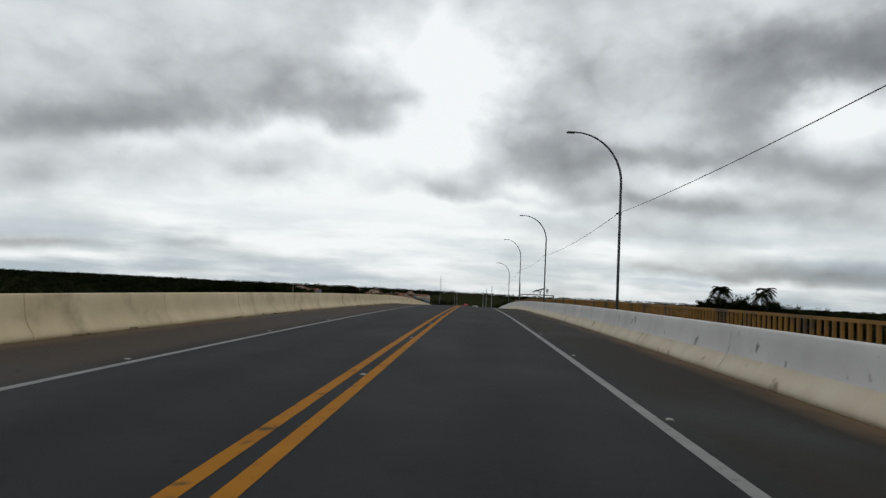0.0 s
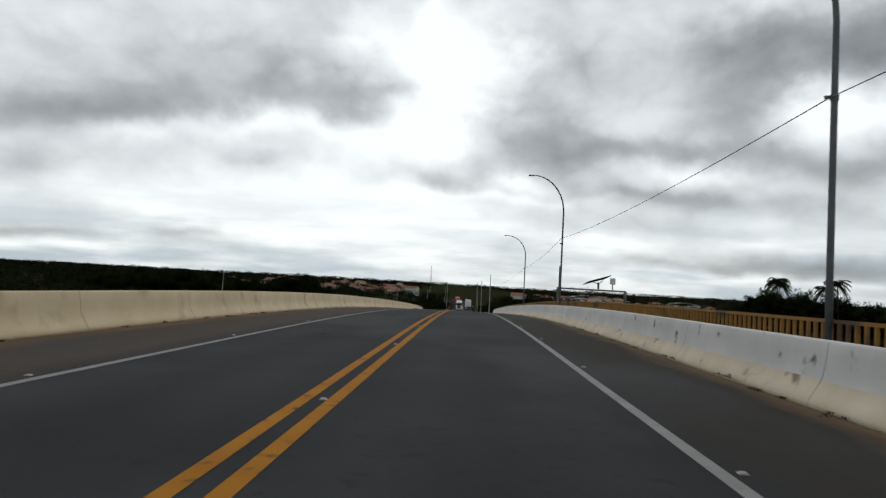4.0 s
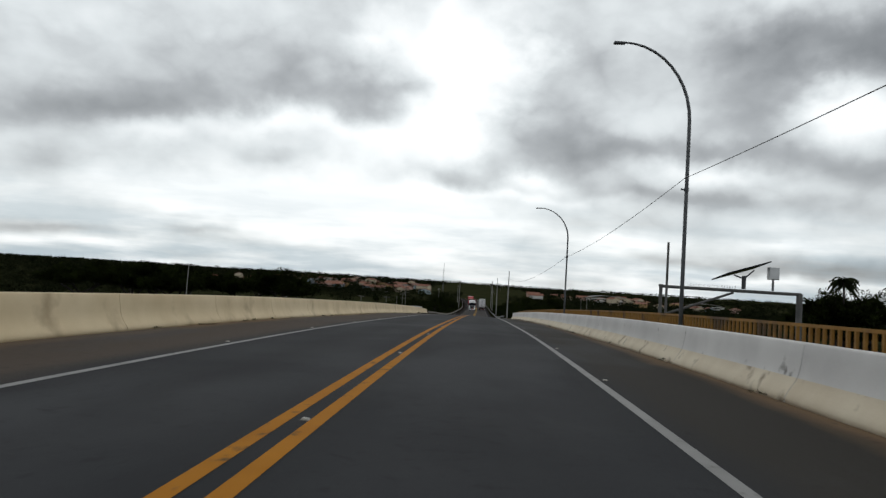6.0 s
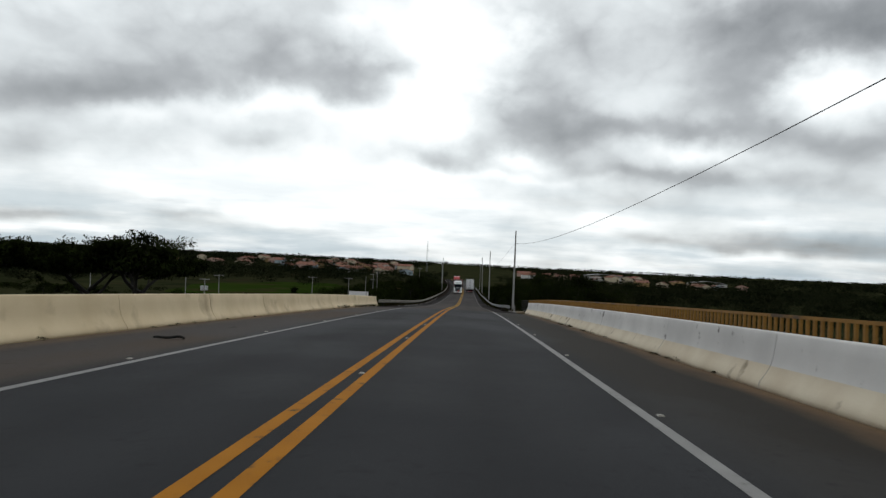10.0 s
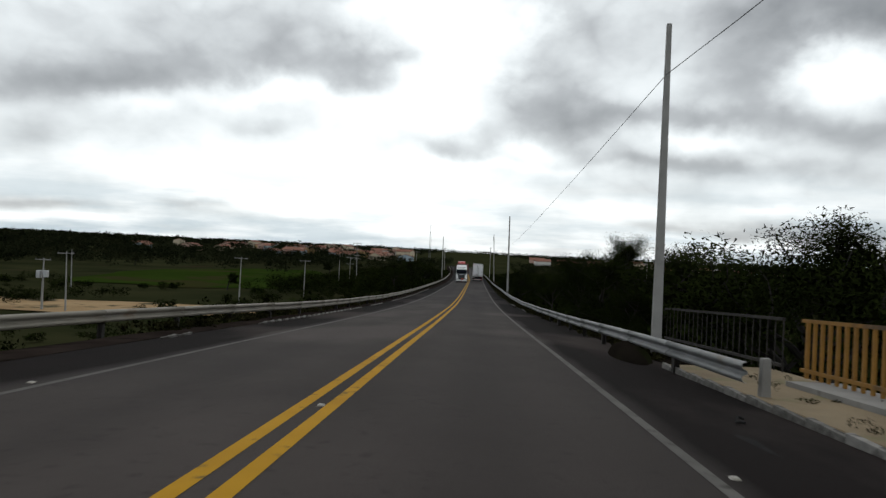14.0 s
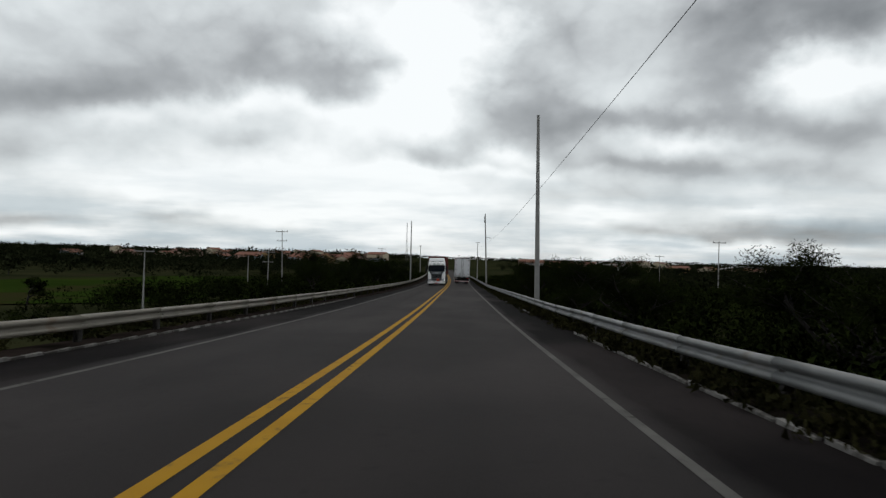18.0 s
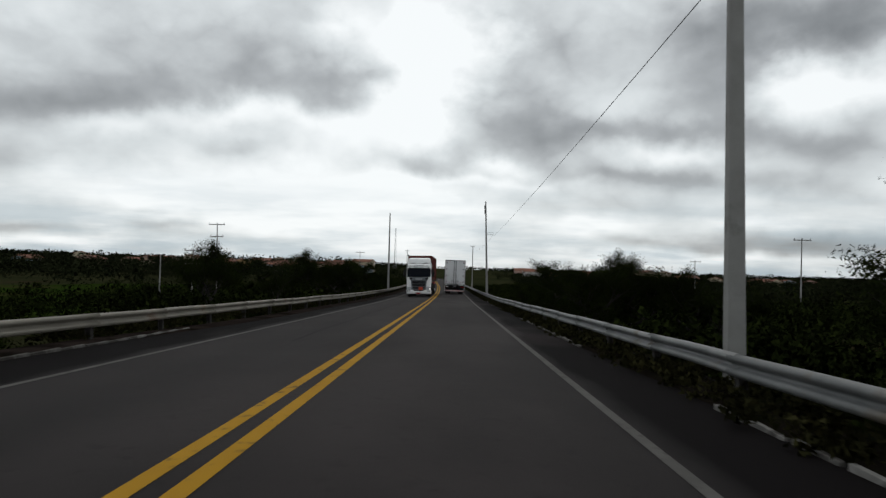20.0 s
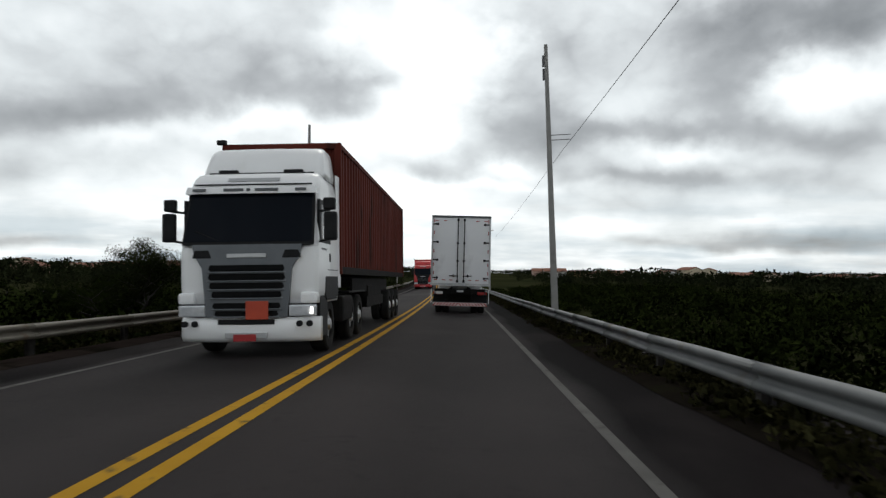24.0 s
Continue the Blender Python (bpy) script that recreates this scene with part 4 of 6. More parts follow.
def semi_truck(m, label, body, trailer, name="semi_truck", lit=False, length=14.6):
    """A tractor with a container trailer; its front at y = 0 looks along -y."""
    t = thing(name, m, label, "truck")
    # cab shell, lofted with rounded front corners
    def shell(levels, back, rad, name, label):
        """levels: (z, half width, front y at the middle, bow of the front)."""
        vs, fs = [], []
        for z, w, f, bow in levels:
            ring = [(-w, back), (-w, (back + f) / 2 + rad)]
            for k in range(7):
                q = radians(15 * k)
                ring.append((-w + rad * (1 - math.cos(q)), f + bow + rad * (1 - math.sin(q))))
            for k in range(1, 8):
                u = -1 + k / 4
                ring.append((u * (w - rad), f + bow * u * u))
            for k in range(7):
                q = radians(90 - 15 * k)
                ring.append((w - rad * (1 - math.cos(q)), f + bow + rad * (1 - math.sin(q))))
            ring += [(w, (back + f) / 2 + rad), (w, back)]
            vs += [(x, y, z) for x, y in ring]
        n = len(ring)
        for j in range(len(levels) - 1):
            fs += [(j * n + i, j * n + (i + 1) % n, (j + 1) * n + (i + 1) % n, (j + 1) * n + i) for i in range(n)]
        fs += [tuple(reversed(range(n))), tuple(range(len(vs) - n, len(vs)))]
        ob = mesh_object(name, vs, fs, M[body], t, label, smooth=True)
        for p in ob.data.polygons:
            p.use_smooth = len(p.vertices) == 4
        return ob
    shell([(0.95, 1.22, 0.10, 0.03), (1.20, 1.24, 0.07, 0.04), (1.45, 1.245, 0.05, 0.05), (1.75, 1.245, 0.05, 0.05), (1.98, 1.24, 0.08, 0.05), (2.45, 1.22, 0.23, 0.05), (2.90, 1.20, 0.37, 0.05),
           (3.02, 1.19, 0.40, 0.05), (3.06, 1.19, 0.40, 0.05), (3.16, 1.18, 0.45, 0.05), (3.26, 1.16, 0.54, 0.05), (3.33, 1.13, 0.65, 0.04), (3.37, 1.08, 0.80, 0.03), (3.39, 1.0, 1.05, 0.02)], 2.12, 0.13, "cab", "painted truck cab")
    shell([(3.30, 1.17, 0.98, 0.04), (3.45, 1.165, 1.00, 0.05), (3.62, 1.14, 1.08, 0.06), (3.78, 1.12, 1.18, 0.07), (3.89, 1.09, 1.30, 0.07), (3.95, 1.05, 1.45, 0.06), (3.98, 0.97, 1.65, 0.04)], 2.10, 0.16, "roof_fairing", "raised roof fairing")
    plate(t, "fairing_gap", (0, 0.99, 3.40), (2.0, 0.04, 0.03), "black")
    for x in (-0.62, 0.62):
        plate(t, "fairing_bracket", (x, 0.94, 3.43), (0.36, 0.10, 0.055), "black", bevel=0.01)
    plate(t, "roof_seam", (0, 0.415, 3.115), (2.16, 0.03, 0.026), "black")
    plate(t, "name_strip", (0, 0.478, 3.21), (0.95, 0.012, 0.085), "alloy", "faded plain lettering strip", rot=pose(0, 0, 0, -42).to_3x3().to_4x4())
    # windscreen, its black surround and visor
    def sloped(name, z0, z1, w0, w1, proud, mat, label="", thick=0.02):
        bm = bmesh.new()
        rows = []
        for k in range(2):
            z, w = (z0, w0) if k == 0 else (z1, w1)
            row = []
            for i in range(13):
                u = -1 + i / 6
                y = 0.08 + (z - 2.0) * (0.28 / 0.90) - proud - 0.05 * (1 - abs(u) ** 3)
                row.append((u * w / 2, y, z))
            rows.append(row)
        fr = [[bm.verts.new(p) for p in r] for r in rows]
        bk = [[bm.verts.new((p[0], p[1] + thick + proud, p[2])) for p in r] for r in rows]
        for i in range(12):
            bm.faces.new((fr[0][i], fr[0][i + 1], fr[1][i + 1], fr[1][i]))
            bm.faces.new((fr[1][i], fr[1][i + 1], bk[1][i + 1], bk[1][i]))
            bm.faces.new((fr[0][i + 1], fr[0][i], bk[0][i], bk[0][i + 1]))
        for i in (0, 12):
            bm.faces.new((fr[0][i], fr[1][i], bk[1][i], bk[0][i]))
        bmesh.ops.recalc_face_normals(bm, faces=bm.faces)
        return part(name, bm, M[mat], t, label)
    sloped("windscreen_surround", 1.99, 3.00, 2.36, 2.30, 0.020, "black")
    sloped("windscreen", 2.05, 2.95, 2.28, 2.20, 0.034, "glass", "dark tinted windscreen")
    visor = sloped("sun_visor", 2.93, 3.06, 2.38, 2.34, 0.12, body, "sun visor with plain dark bars")
    for x, w in ((-0.30, 0.36), (-0.03, 0.07), (0.30, 0.42), (-0.92, 0.24), (0.92, 0.20)):
        bm = bmesh.new()
        box(bm, (x, 0.207, 2.995), (w, 0.012, 0.05), 0.0, Matrix.Rotation(radians(-17), 4, "X"))
        part("lettering_bar", bm, M["dark_steel"], visor, "plain dark bar")
    for x in (-0.5, 0.55):
        bm = bmesh.new()
        rod(bm, (x, 0.03, 2.06), (x - 0.45, 0.10, 2.25), 0.012, n=6)
        part("wiper", bm, M["black"], t)
    # grille panel and slats
    bm = bmesh.new()
    pts = [(-0.98, 2.0), (0.98, 2.0), (0.94, 1.82), (0.80, 1.58), (0.72, 0.72), (-0.72, 0.72), (-0.80, 1.58), (-0.94, 1.82)]
    fv = [bm.verts.new((x, 0.0, z)) for x, z in pts]
    bv = [bm.verts.new((x, 0.13, z)) for x, z in pts]
    bm.faces.new(fv)
    for i in range(len(pts)):
        bm.faces.new((fv[i], fv[(i + 1) % len(pts)], bv[(i + 1) % len(pts)], bv[i]))
    bmesh.ops.recalc_face_normals(bm, faces=bm.faces)
    grille = part("grille", bm, M["cab_grey" if body == "cab_white" else "black"], t, "grey front grille panel")
    for z, w, h in ((1.575, 1.36, 0.125), (1.42, 1.38, 0.125), (1.265, 1.34, 0.12), (1.11, 1.26, 0.12), (0.915, 1.22, 0.11), (0.775, 1.14, 0.10)):
        bm = bmesh.new()
        pts = [(-w / 2 + 0.05, z - h / 2), (w / 2 - 0.05, z - h / 2), (w / 2, z - 0.01), (w / 2 - 0.03, z + h / 2), (-w / 2 + 0.03, z + h / 2), (-w / 2, z - 0.01)]
        bm.faces.new([bm.verts.new((px, -0.008, pz)) for px, pz in pts])
        bmesh.ops.solidify(bm, geom=bm.faces[:], thickness=0.012)
        bmesh.ops.recalc_face_normals(bm, faces=bm.faces)
        part("grille_opening", bm, M["black"], grille, "black grille opening")
        bm = bmesh.new()
        box(bm, (0, -0.026, z - h / 2 - 0.004), (w + 0.02, 0.045, 0.026), 0.010)
        part("grille_slat", bm, M["cab_grey"], grille)
    bm = bmesh.new()
    box(bm, (0, -0.008, 1.80), (0.70, 0.02, 0.075), 0.01)
    part("emblem_bar", bm, M["alloy"], grille, "plain silver emblem bar")
    for sx in (-1, 1):
        bm = bmesh.new()
        box(bm, (sx * 0.80, -0.002, 1.83), (0.34, 0.014, 0.14), 0.004, taper=(0.7, 1))
        part("air_slot", bm, M["black"], grille)
        plate(t, "headlamp", (sx * 0.98, 0.085, 0.83), (0.48, 0.14, 0.20), "lamp_clear", "clear headlamp", 0.03)
        if lit and sx > 0:
            plate(t, "headlamp_bulb", (sx * 1.15, 0.006, 0.83), (0.045, 0.02, 0.12), "lit", "lit headlamp", 0.004)
        plate(t, "corner_panel", (sx * 1.09, 0.16, 1.05), (0.30, 0.26, 0.20), body, bevel=0.05)
        for dx in (0.0, 0.18):
            bm = bmesh.new()
            rod(bm, (sx * (0.93 + dx), 0.0, 0.60), (sx * (0.93 + dx), 0.06, 0.60), 0.055, n=16)
            part("fog_lamp", bm, M["black"], t, "round dark fog lamp")
        # mirrors
        bm = bmesh.new()
        rod(bm, (sx * 1.22, 0.35, 2.60), (sx * 1.46, 0.22, 2.62), 0.022, n=6)
        part("mirror_arm", bm, M["black"], t)
        bm = bmesh.new()
        rod(bm, (sx * 1.22, 0.30, 2.05), (sx * 1.46, 0.20, 2.10), 0.022, n=6)
        part("mirror_arm", bm, M["black"], t)
        plate(t, "mirror", (sx * 1.46, 0.20, 2.32), (0.24, 0.14, 0.52), "black", "tall black mirror", 0.05)
        plate(t, "small_mirror", (sx * 1.44, 0.20, 2.72), (0.22, 0.14, 0.22), "black", "small black mirror", 0.04)
        plate(t, "window_surround", (sx * 1.215, 0.84, 2.43), (0.05, 1.06, 0.80), "black", bevel=0.02)
        plate(t, "side_window", (sx * 1.238, 0.88, 2.42), (0.014, 0.86, 0.64), "glass", "dark side window", 0.004)
        plate(t, "quarter_pillar", (sx * 1.243, 0.62, 2.22), (0.014, 0.12, 0.26), body, "white pillar below the mirror", 0.004)
        plate(t, "door_handle", (sx * 1.25, 1.22, 1.78), (0.03, 0.05, 0.16), "black")
        bm = bmesh.new()
        box(bm, (sx * 1.235, 1.55, 1.55), (0.02, 1.05, 0.02))
        part("door_seam", bm, M["black"], t)
        plate(t, "step_panel", (sx * 1.15, 0.72, 0.72), (0.16, 0.72, 0.78), "black", bevel=0.02)
        plate(t, "lower_skirt", (sx * 1.19, 1.45, 1.24), (0.12, 1.34, 0.42), "black", "black lower cab panel", 0.04)
        plate(t, "side_lettering", (sx * 1.247, 0.70, 1.93), (0.008, 0.46, 0.03), "dull_steel", "plain grey bar")
        plate(t, "wheel_arch", (sx * 1.18, 1.42, 1.05), (0.14, 1.1, 0.14), "black", bevel=0.03)
        plate(t, "air_deflector", (sx * 1.2, 2.35, 2.35), (0.04, 0.44, 2.3), body, bevel=0.01)
        plate(t, "fuel_tank", (sx * 0.98, 3.3, 0.75), (0.55, 1.3, 0.55), "chassis", "grimy dark fuel tank", 0.08)
    # bumper in one curved piece
    bm = bmesh.new()
    ring = []
    for i in range(17):
        u = -1 + i / 8
        x, y = 1.25 * u, 0.02 + 0.26 * abs(u) ** 5
        ring.append([bm.verts.new((x, y + dy, z)) for dy, z in ((0.05, 0.28), (-0.02, 0.36), (-0.03, 0.62), (0.02, 0.71), (0.2, 0.71), (0.2, 0.28))])
    for i in range(16):
        for j in range(6):
            bm.faces.new((ring[i][j], ring[i + 1][j], ring[i + 1][(j + 1) % 6], ring[i][(j + 1) % 6]))
    bm.faces.new(ring[0])
    bm.faces.new(list(reversed(ring[-1])))
    bmesh.ops.recalc_face_normals(bm, faces=bm.faces)
    part("bumper", bm, M[body], t, "rounded front bumper", True)
    plate(t, "bumper_slot", (0, -0.018, 0.635), (1.0, 0.03, 0.09), "black", bevel=0.01)
    plate(t, "lower_step", (0, -0.02, 0.40), (0.75, 0.04, 0.10), "alloy", bevel=0.01)
    plate(t, "number_plate", (-0.02, -0.05, 0.36), (0.40, 0.012, 0.12), "red", "blank red plate")
    if body == "cab_white":
        plate(t, "hazard_plate", (0.20, -0.055, 0.84), (0.40, 0.012, 0.32), "orange", "plain orange hazard plate", 0.003)
    # frame, wheels
    for sx in (-1, 1):
        plate(t, "chassis_rail", (sx * 0.42, 3.4, 0.92), (0.10, 6.4, 0.26), "chassis")
        wheel(t, sx * 1.04, 1.42, 0.51, 0.32, sx)
        for y in (4.3, 5.6):
            wheel(t, sx * 1.02, y, 0.51, 0.28, sx)
            wheel(t, sx * 0.70, y, 0.51, 0.28, sx)
        for k in range(3):
            y = 2.2 + length - 1.6 - 1.25 * k
            wheel(t, sx * 1.02, y, 0.51, 0.28, sx)
            wheel(t, sx * 0.70, y, 0.51, 0.28, sx)
        plate(t, "mud_guard", (sx * 0.9, 4.95, 1.09), (0.62, 2.5, 0.03), "black")
        plate(t, "trailer_side_guard", (sx * 1.17, 8.6, 0.78), (0.03, 3.6, 0.28), "chassis", "grey trailer side guard")
        plate(t, "tool_box", (sx * 0.95, 7.6, 0.92), (0.45, 0.9, 0.60), "chassis", "grimy dark tool box", 0.03)
        bm = bmesh.new()
        rod(bm, (sx * 0.85, 8.4, 0.95), (sx * 0.85, 10.6, 0.95), 0.26, n=16)
        part("air_tank", bm, M["chassis"], t, "grimy dark air tank")
        # added panel, keeps the open gap under the trailer dark
        plate(t, "trailer_skirt", (sx * 1.10, 2.2 + length * 0.42, 1.22), (0.05, length * 0.5, 0.34), "chassis", "dark panel added along the trailer underside")
        plate(t, "trailer_beam", (sx * 0.45, 2.4 + length / 2, 1.30), (0.12, length - 0.2, 0.30), "chassis")
        plate(t, "landing_leg", (sx * 0.72, 6.7, 0.70), (0.12, 0.12, 0.9), "chassis")
    if trailer:
        y0, y1, z0, z1 = 2.45, 2.45 + length, 1.48, 4.24
        c = new("container")
        c.parent = t
        c["label"] = "brown-red corrugated steel container"
        for sx in (-1, 1):
            vs, fs = corrugated(sx * 1.22, y0 + 0.1, y1 - 0.1, z0 + 0.15, z1 - 0.1, 0.075, 0.40, sx)
            mesh_object("side_wall", vs, fs, M[trailer], c)
            plate(c, "top_rail", (sx * 1.19, (y0 + y1) / 2, z1 - 0.05), (0.10, y1 - y0, 0.10), trailer)
            plate(c, "bottom_rail", (sx * 1.19, (y0 + y1) / 2, z0 + 0.08), (0.11, y1 - y0, 0.16), "chassis")
            for y in (y0 + 0.06, y1 - 0.06):
                plate(c, "corner_post", (sx * 1.19, y, (z0 + z1) / 2), (0.14, 0.14, z1 - z0), trailer, bevel=0.01)
        vs, fs = corrugated(0, -1.12, 1.12, z0 + 0.1, z1 - 0.1, 0.04, 0.25, 1)
        mesh_object("front_wall", [(v[1], y0 + 0.05 - v[0], v[2]) for v in vs], fs, M[trailer], c)
        plate(c, "front_header", (0, y0 + 0.04, z1 - 0.06), (2.3, 0.10, 0.12), trailer)
        plate(c, "container_roof", (0, (y0 + y1) / 2, z1 - 0.03), (2.34, y1 - y0 - 0.1, 0.03), trailer)
        plate(c, "rear_doors", (0, y1 - 0.03, (z0 + z1) / 2), (2.3, 0.05, z1 - z0 - 0.2), trailer)
        plate(c, "container_floor", (0, (y0 + y1) / 2, z0 + 0.05), (2.28, y1 - y0 - 0.1, 0.08), "chassis")
        plate(c, "corner_clamp", (-1.26, y0 - 0.02, z1 + 0.04), (0.20, 0.12, 0.10), "black", bevel=0.02)
    return t


s = 354.3
semi_truck(Matrix.Translation(on_road(-1.47, s, 0)) @ pose(0, 0, 0, -0.4, -1.0, -0.5), "white semi truck with a brown-red corrugated container on its trailer", "cab_white", "rust_red", lit=True)
s = 374.0
box_truck(Matrix.Translation(on_road(2.18 - road_x(s), s, -0.02)) @ pose(0, 0, 0, -0.4, 1.15, 0.2))
s = 446.0
semi_truck(Matrix.Translation(on_road(-1.95, s, 0)) @ pose(0, 0, 0, 0, -1.0, 1.2), "red semi truck with a red container, headlamp lit, in the queue", "red_paint", "red_paint", lit=True)

# ---- plants ----
def leaf_material(name, a, b, tuft=0.45):
    """Leaves that differ one by one; noise paints lit tufts and shaded depth into their colour."""
    mt = bpy.data.materials.new(name)
    mt.use_nodes = True
    nt = mt.node_tree
    L, bs = nt.links.new, nt.nodes["Principled BSDF"]
    g = nt.nodes.new("ShaderNodeNewGeometry")
    tc = nt.nodes.new("ShaderNodeTexCoord")
    nz = nt.nodes.new("ShaderNodeTexNoise")
    nz.inputs["Scale"].default_value, nz.inputs["Detail"].default_value = tuft, 3.0
    L(tc.outputs["Object"], nz.inputs["Vector"])
    # tuft noise picks between shaded near-black and lit green
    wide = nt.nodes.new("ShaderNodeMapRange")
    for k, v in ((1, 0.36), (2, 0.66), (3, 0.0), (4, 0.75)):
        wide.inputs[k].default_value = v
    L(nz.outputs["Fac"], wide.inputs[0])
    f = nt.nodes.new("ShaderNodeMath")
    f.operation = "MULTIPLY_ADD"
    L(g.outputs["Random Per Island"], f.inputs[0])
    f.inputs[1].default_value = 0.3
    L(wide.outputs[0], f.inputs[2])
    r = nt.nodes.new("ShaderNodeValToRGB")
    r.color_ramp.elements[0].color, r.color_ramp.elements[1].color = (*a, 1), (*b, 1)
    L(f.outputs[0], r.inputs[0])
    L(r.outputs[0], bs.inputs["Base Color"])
    bs.inputs["Roughness"].default_value = 0.75
    bs.inputs["Specular IOR Level"].default_value = 0.0
    return mt


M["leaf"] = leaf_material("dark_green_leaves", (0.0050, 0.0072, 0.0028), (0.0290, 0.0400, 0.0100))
M["leaf_dry"] = leaf_material("olive_scrub_leaves", (0.012, 0.013, 0.006), (0.048, 0.046, 0.019), 0.9)
M["leaf_far"] = leaf_material("far_wood_leaves", (0.008, 0.012, 0.0055), (0.034, 0.040, 0.019), 0.06)
M["bark"] = material("dark_bark", (0.009, 0.0075, 0.006), (0.018, 0.015, 0.012), 0.95, 6, 50, 0.6)
M["grass"] = material("field_grass", (0.015, 0.030, 0.005), (0.027, 0.045, 0.008), 1.0, 0.06, 3, 0.6, stain=(0.032, 0.032, 0.012), stain_scale=0.05, stain_at=0.56, spec=0.0)
M["earth"] = material("bare_yellow_earth", (0.26, 0.17, 0.085), (0.38, 0.27, 0.15), 1.0, 0.15, 4, 0.6, stain=(0.06, 0.055, 0.03), stain_scale=0.22, stain_at=0.54, spec=0.03)


def leaf_mesh(name, pts, sizes, rng, mat, out=None, wide=0.20):
    """One narrow leaf spray at every point; out: the way out of the foliage there, which its shading follows."""
    n = len(pts)
    a = rng.normal(size=(n, 3))
    a /= np.linalg.norm(a, axis=1)[:, None]
    b = np.cross(a, rng.normal(size=(n, 3)))
    b /= np.linalg.norm(b, axis=1)[:, None]
    s = sizes[:, None]
    v = np.empty((n, 3, 3))
    v[:, 0], v[:, 1], v[:, 2] = pts - a * s * 0.5 + b * s * wide, pts - a * s * 0.35 - b * s * wide, pts + a * s * 0.5
    me = bpy.data.meshes.new(name)
    me.vertices.add(3 * n)
    me.vertices.foreach_set("co", v.reshape(-1))
    me.loops.add(3 * n)
    me.loops.foreach_set("vertex_index", np.arange(3 * n, dtype=np.int32))
    me.polygons.add(n)
    me.polygons.foreach_set("loop_start", np.arange(0, 3 * n, 3, dtype=np.int32))
    if out is not None:
        d = out / np.maximum(np.linalg.norm(out, axis=1)[:, None], 1e-6) + 0.35 * a
        d /= np.maximum(np.linalg.norm(d, axis=1)[:, None], 1e-6)
        me.attributes.new("custom_normal", "FLOAT_VECTOR", "POINT").data.foreach_set("vector", np.repeat(d, 3, axis=0).astype(np.float32).reshape(-1))
    me.update()
    me.validate()
    me.materials.append(mat)
    return me


def tree_parts(seed, h, spread, trunk, tips_per, leaves, size, droop=0.0):
    """Branch tubes and leaf points of a spreading thorn tree of height h."""
    r = random.Random(seed)
    vs, fs, tips = [], [], []

    def limb(p, d, length, rad, level):
        pts = [Vector(p)]
        q = Vector(d).normalized()
        for _ in range(4):
            q = (q + Vector((r.uniform(-0.25, 0.25), r.uniform(-0.25, 0.25), r.uniform(-0.12, 0.16)))).normalized()
            pts.append(pts[-1] + q * length / 4)
        v, f = tube(pts, lambda t: rad * (1 - 0.6 * t), 6 if level < 2 else 3)
        o = len(vs)
        vs.extend(v)
        fs.extend(tuple(o + i for i in face) for face in f)
        if level == 3:
            tips.extend(pts[1:])
            return
        if level == 2:
            tips.append(pts[-1])
        for k in range((4, 4, tips_per)[level] if level < 3 else 0):
            t = r.uniform(0.45, 1.0)
            at = pts[min(int(t * 4), 3)].lerp(pts[min(int(t * 4) + 1, 4)], t * 4 % 1)
            ang = r.uniform(0, 2 * math.pi)
            out = Vector((math.cos(ang), math.sin(ang), r.uniform(0.05, 0.75) - droop))
            limb(at, q * 0.55 + out * spread, length * r.uniform(0.55, 0.75), rad * 0.5, level + 1)
    limb((0, 0, -0.2), (r.uniform(-0.15, 0.15), r.uniform(-0.15, 0.15), 1), h * 0.42, trunk, 0)
    rng = np.random.default_rng(seed)
    tp = np.array([tuple(t) for t in tips])
    z = tp[:, 2].max()
    idx = rng.integers(0, len(tp), leaves)
    pts = tp[idx] + np.clip(rng.normal(size=(leaves, 3)), -1.6, 1.6) * np.array((0.145, 0.145, 0.085)) * h / 5
    sc = h / max(z, 0.1)
    vs = [(x * sc, y * sc, q * sc) for x, y, q in vs]
    return vs, fs, pts * sc, rng.uniform(0.6, 1.3, leaves) * size, rng


TREES = {}


def tree(kind, x, y, h, turn, label, base=None, slim=1.0):
    """A tree of one of a few kinds, scaled to height h, standing on the ground."""
    spec = {"spreading": (3, 6.5, 1.0, 0.15, 5, 36000, 0.112, 0.15), "bushy": (8, 5.0, 1.1, 0.11, 6, 30000, 0.108, 0.35), "sparse": (17, 7.0, 1.15, 0.11, 5, 18000, 0.118, 0.05),
            "dense": (31, 8.0, 1.0, 0.20, 6, 54000, 0.112, 0.25),
            "massed": (33, 9.0, 1.0, 0.24, 6, 26000, 0.32, 0.25), "broad": (21, 9.0, 1.0, 0.28, 6, 5500, 0.50, 0.2)}[kind]
    z = ground_z(x, y) if base is None else base
    k = h / spec[1]
    m = Matrix.Translation((x, y, z - 0.05)) @ pose(0, 0, 0, 0, 0, turn) @ Matrix.Diagonal((k * slim, k * slim, k, 1))
    if kind in TREES:
        ob = copy_thing(TREES[kind], m)
        ob.matrix_basis = m
        return tagged(ob, label)
    ob = thing("tree", m, label, "tree")
    vs, fs, pts, sz, rng = tree_parts(spec[0], *spec[1:])
    mesh_object("trunk", vs, fs, M["bark"], ob)
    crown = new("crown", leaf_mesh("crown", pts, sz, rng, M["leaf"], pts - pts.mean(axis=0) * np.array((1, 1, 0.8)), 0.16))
    crown.parent = ob
    TREES[kind] = ob
    return ob


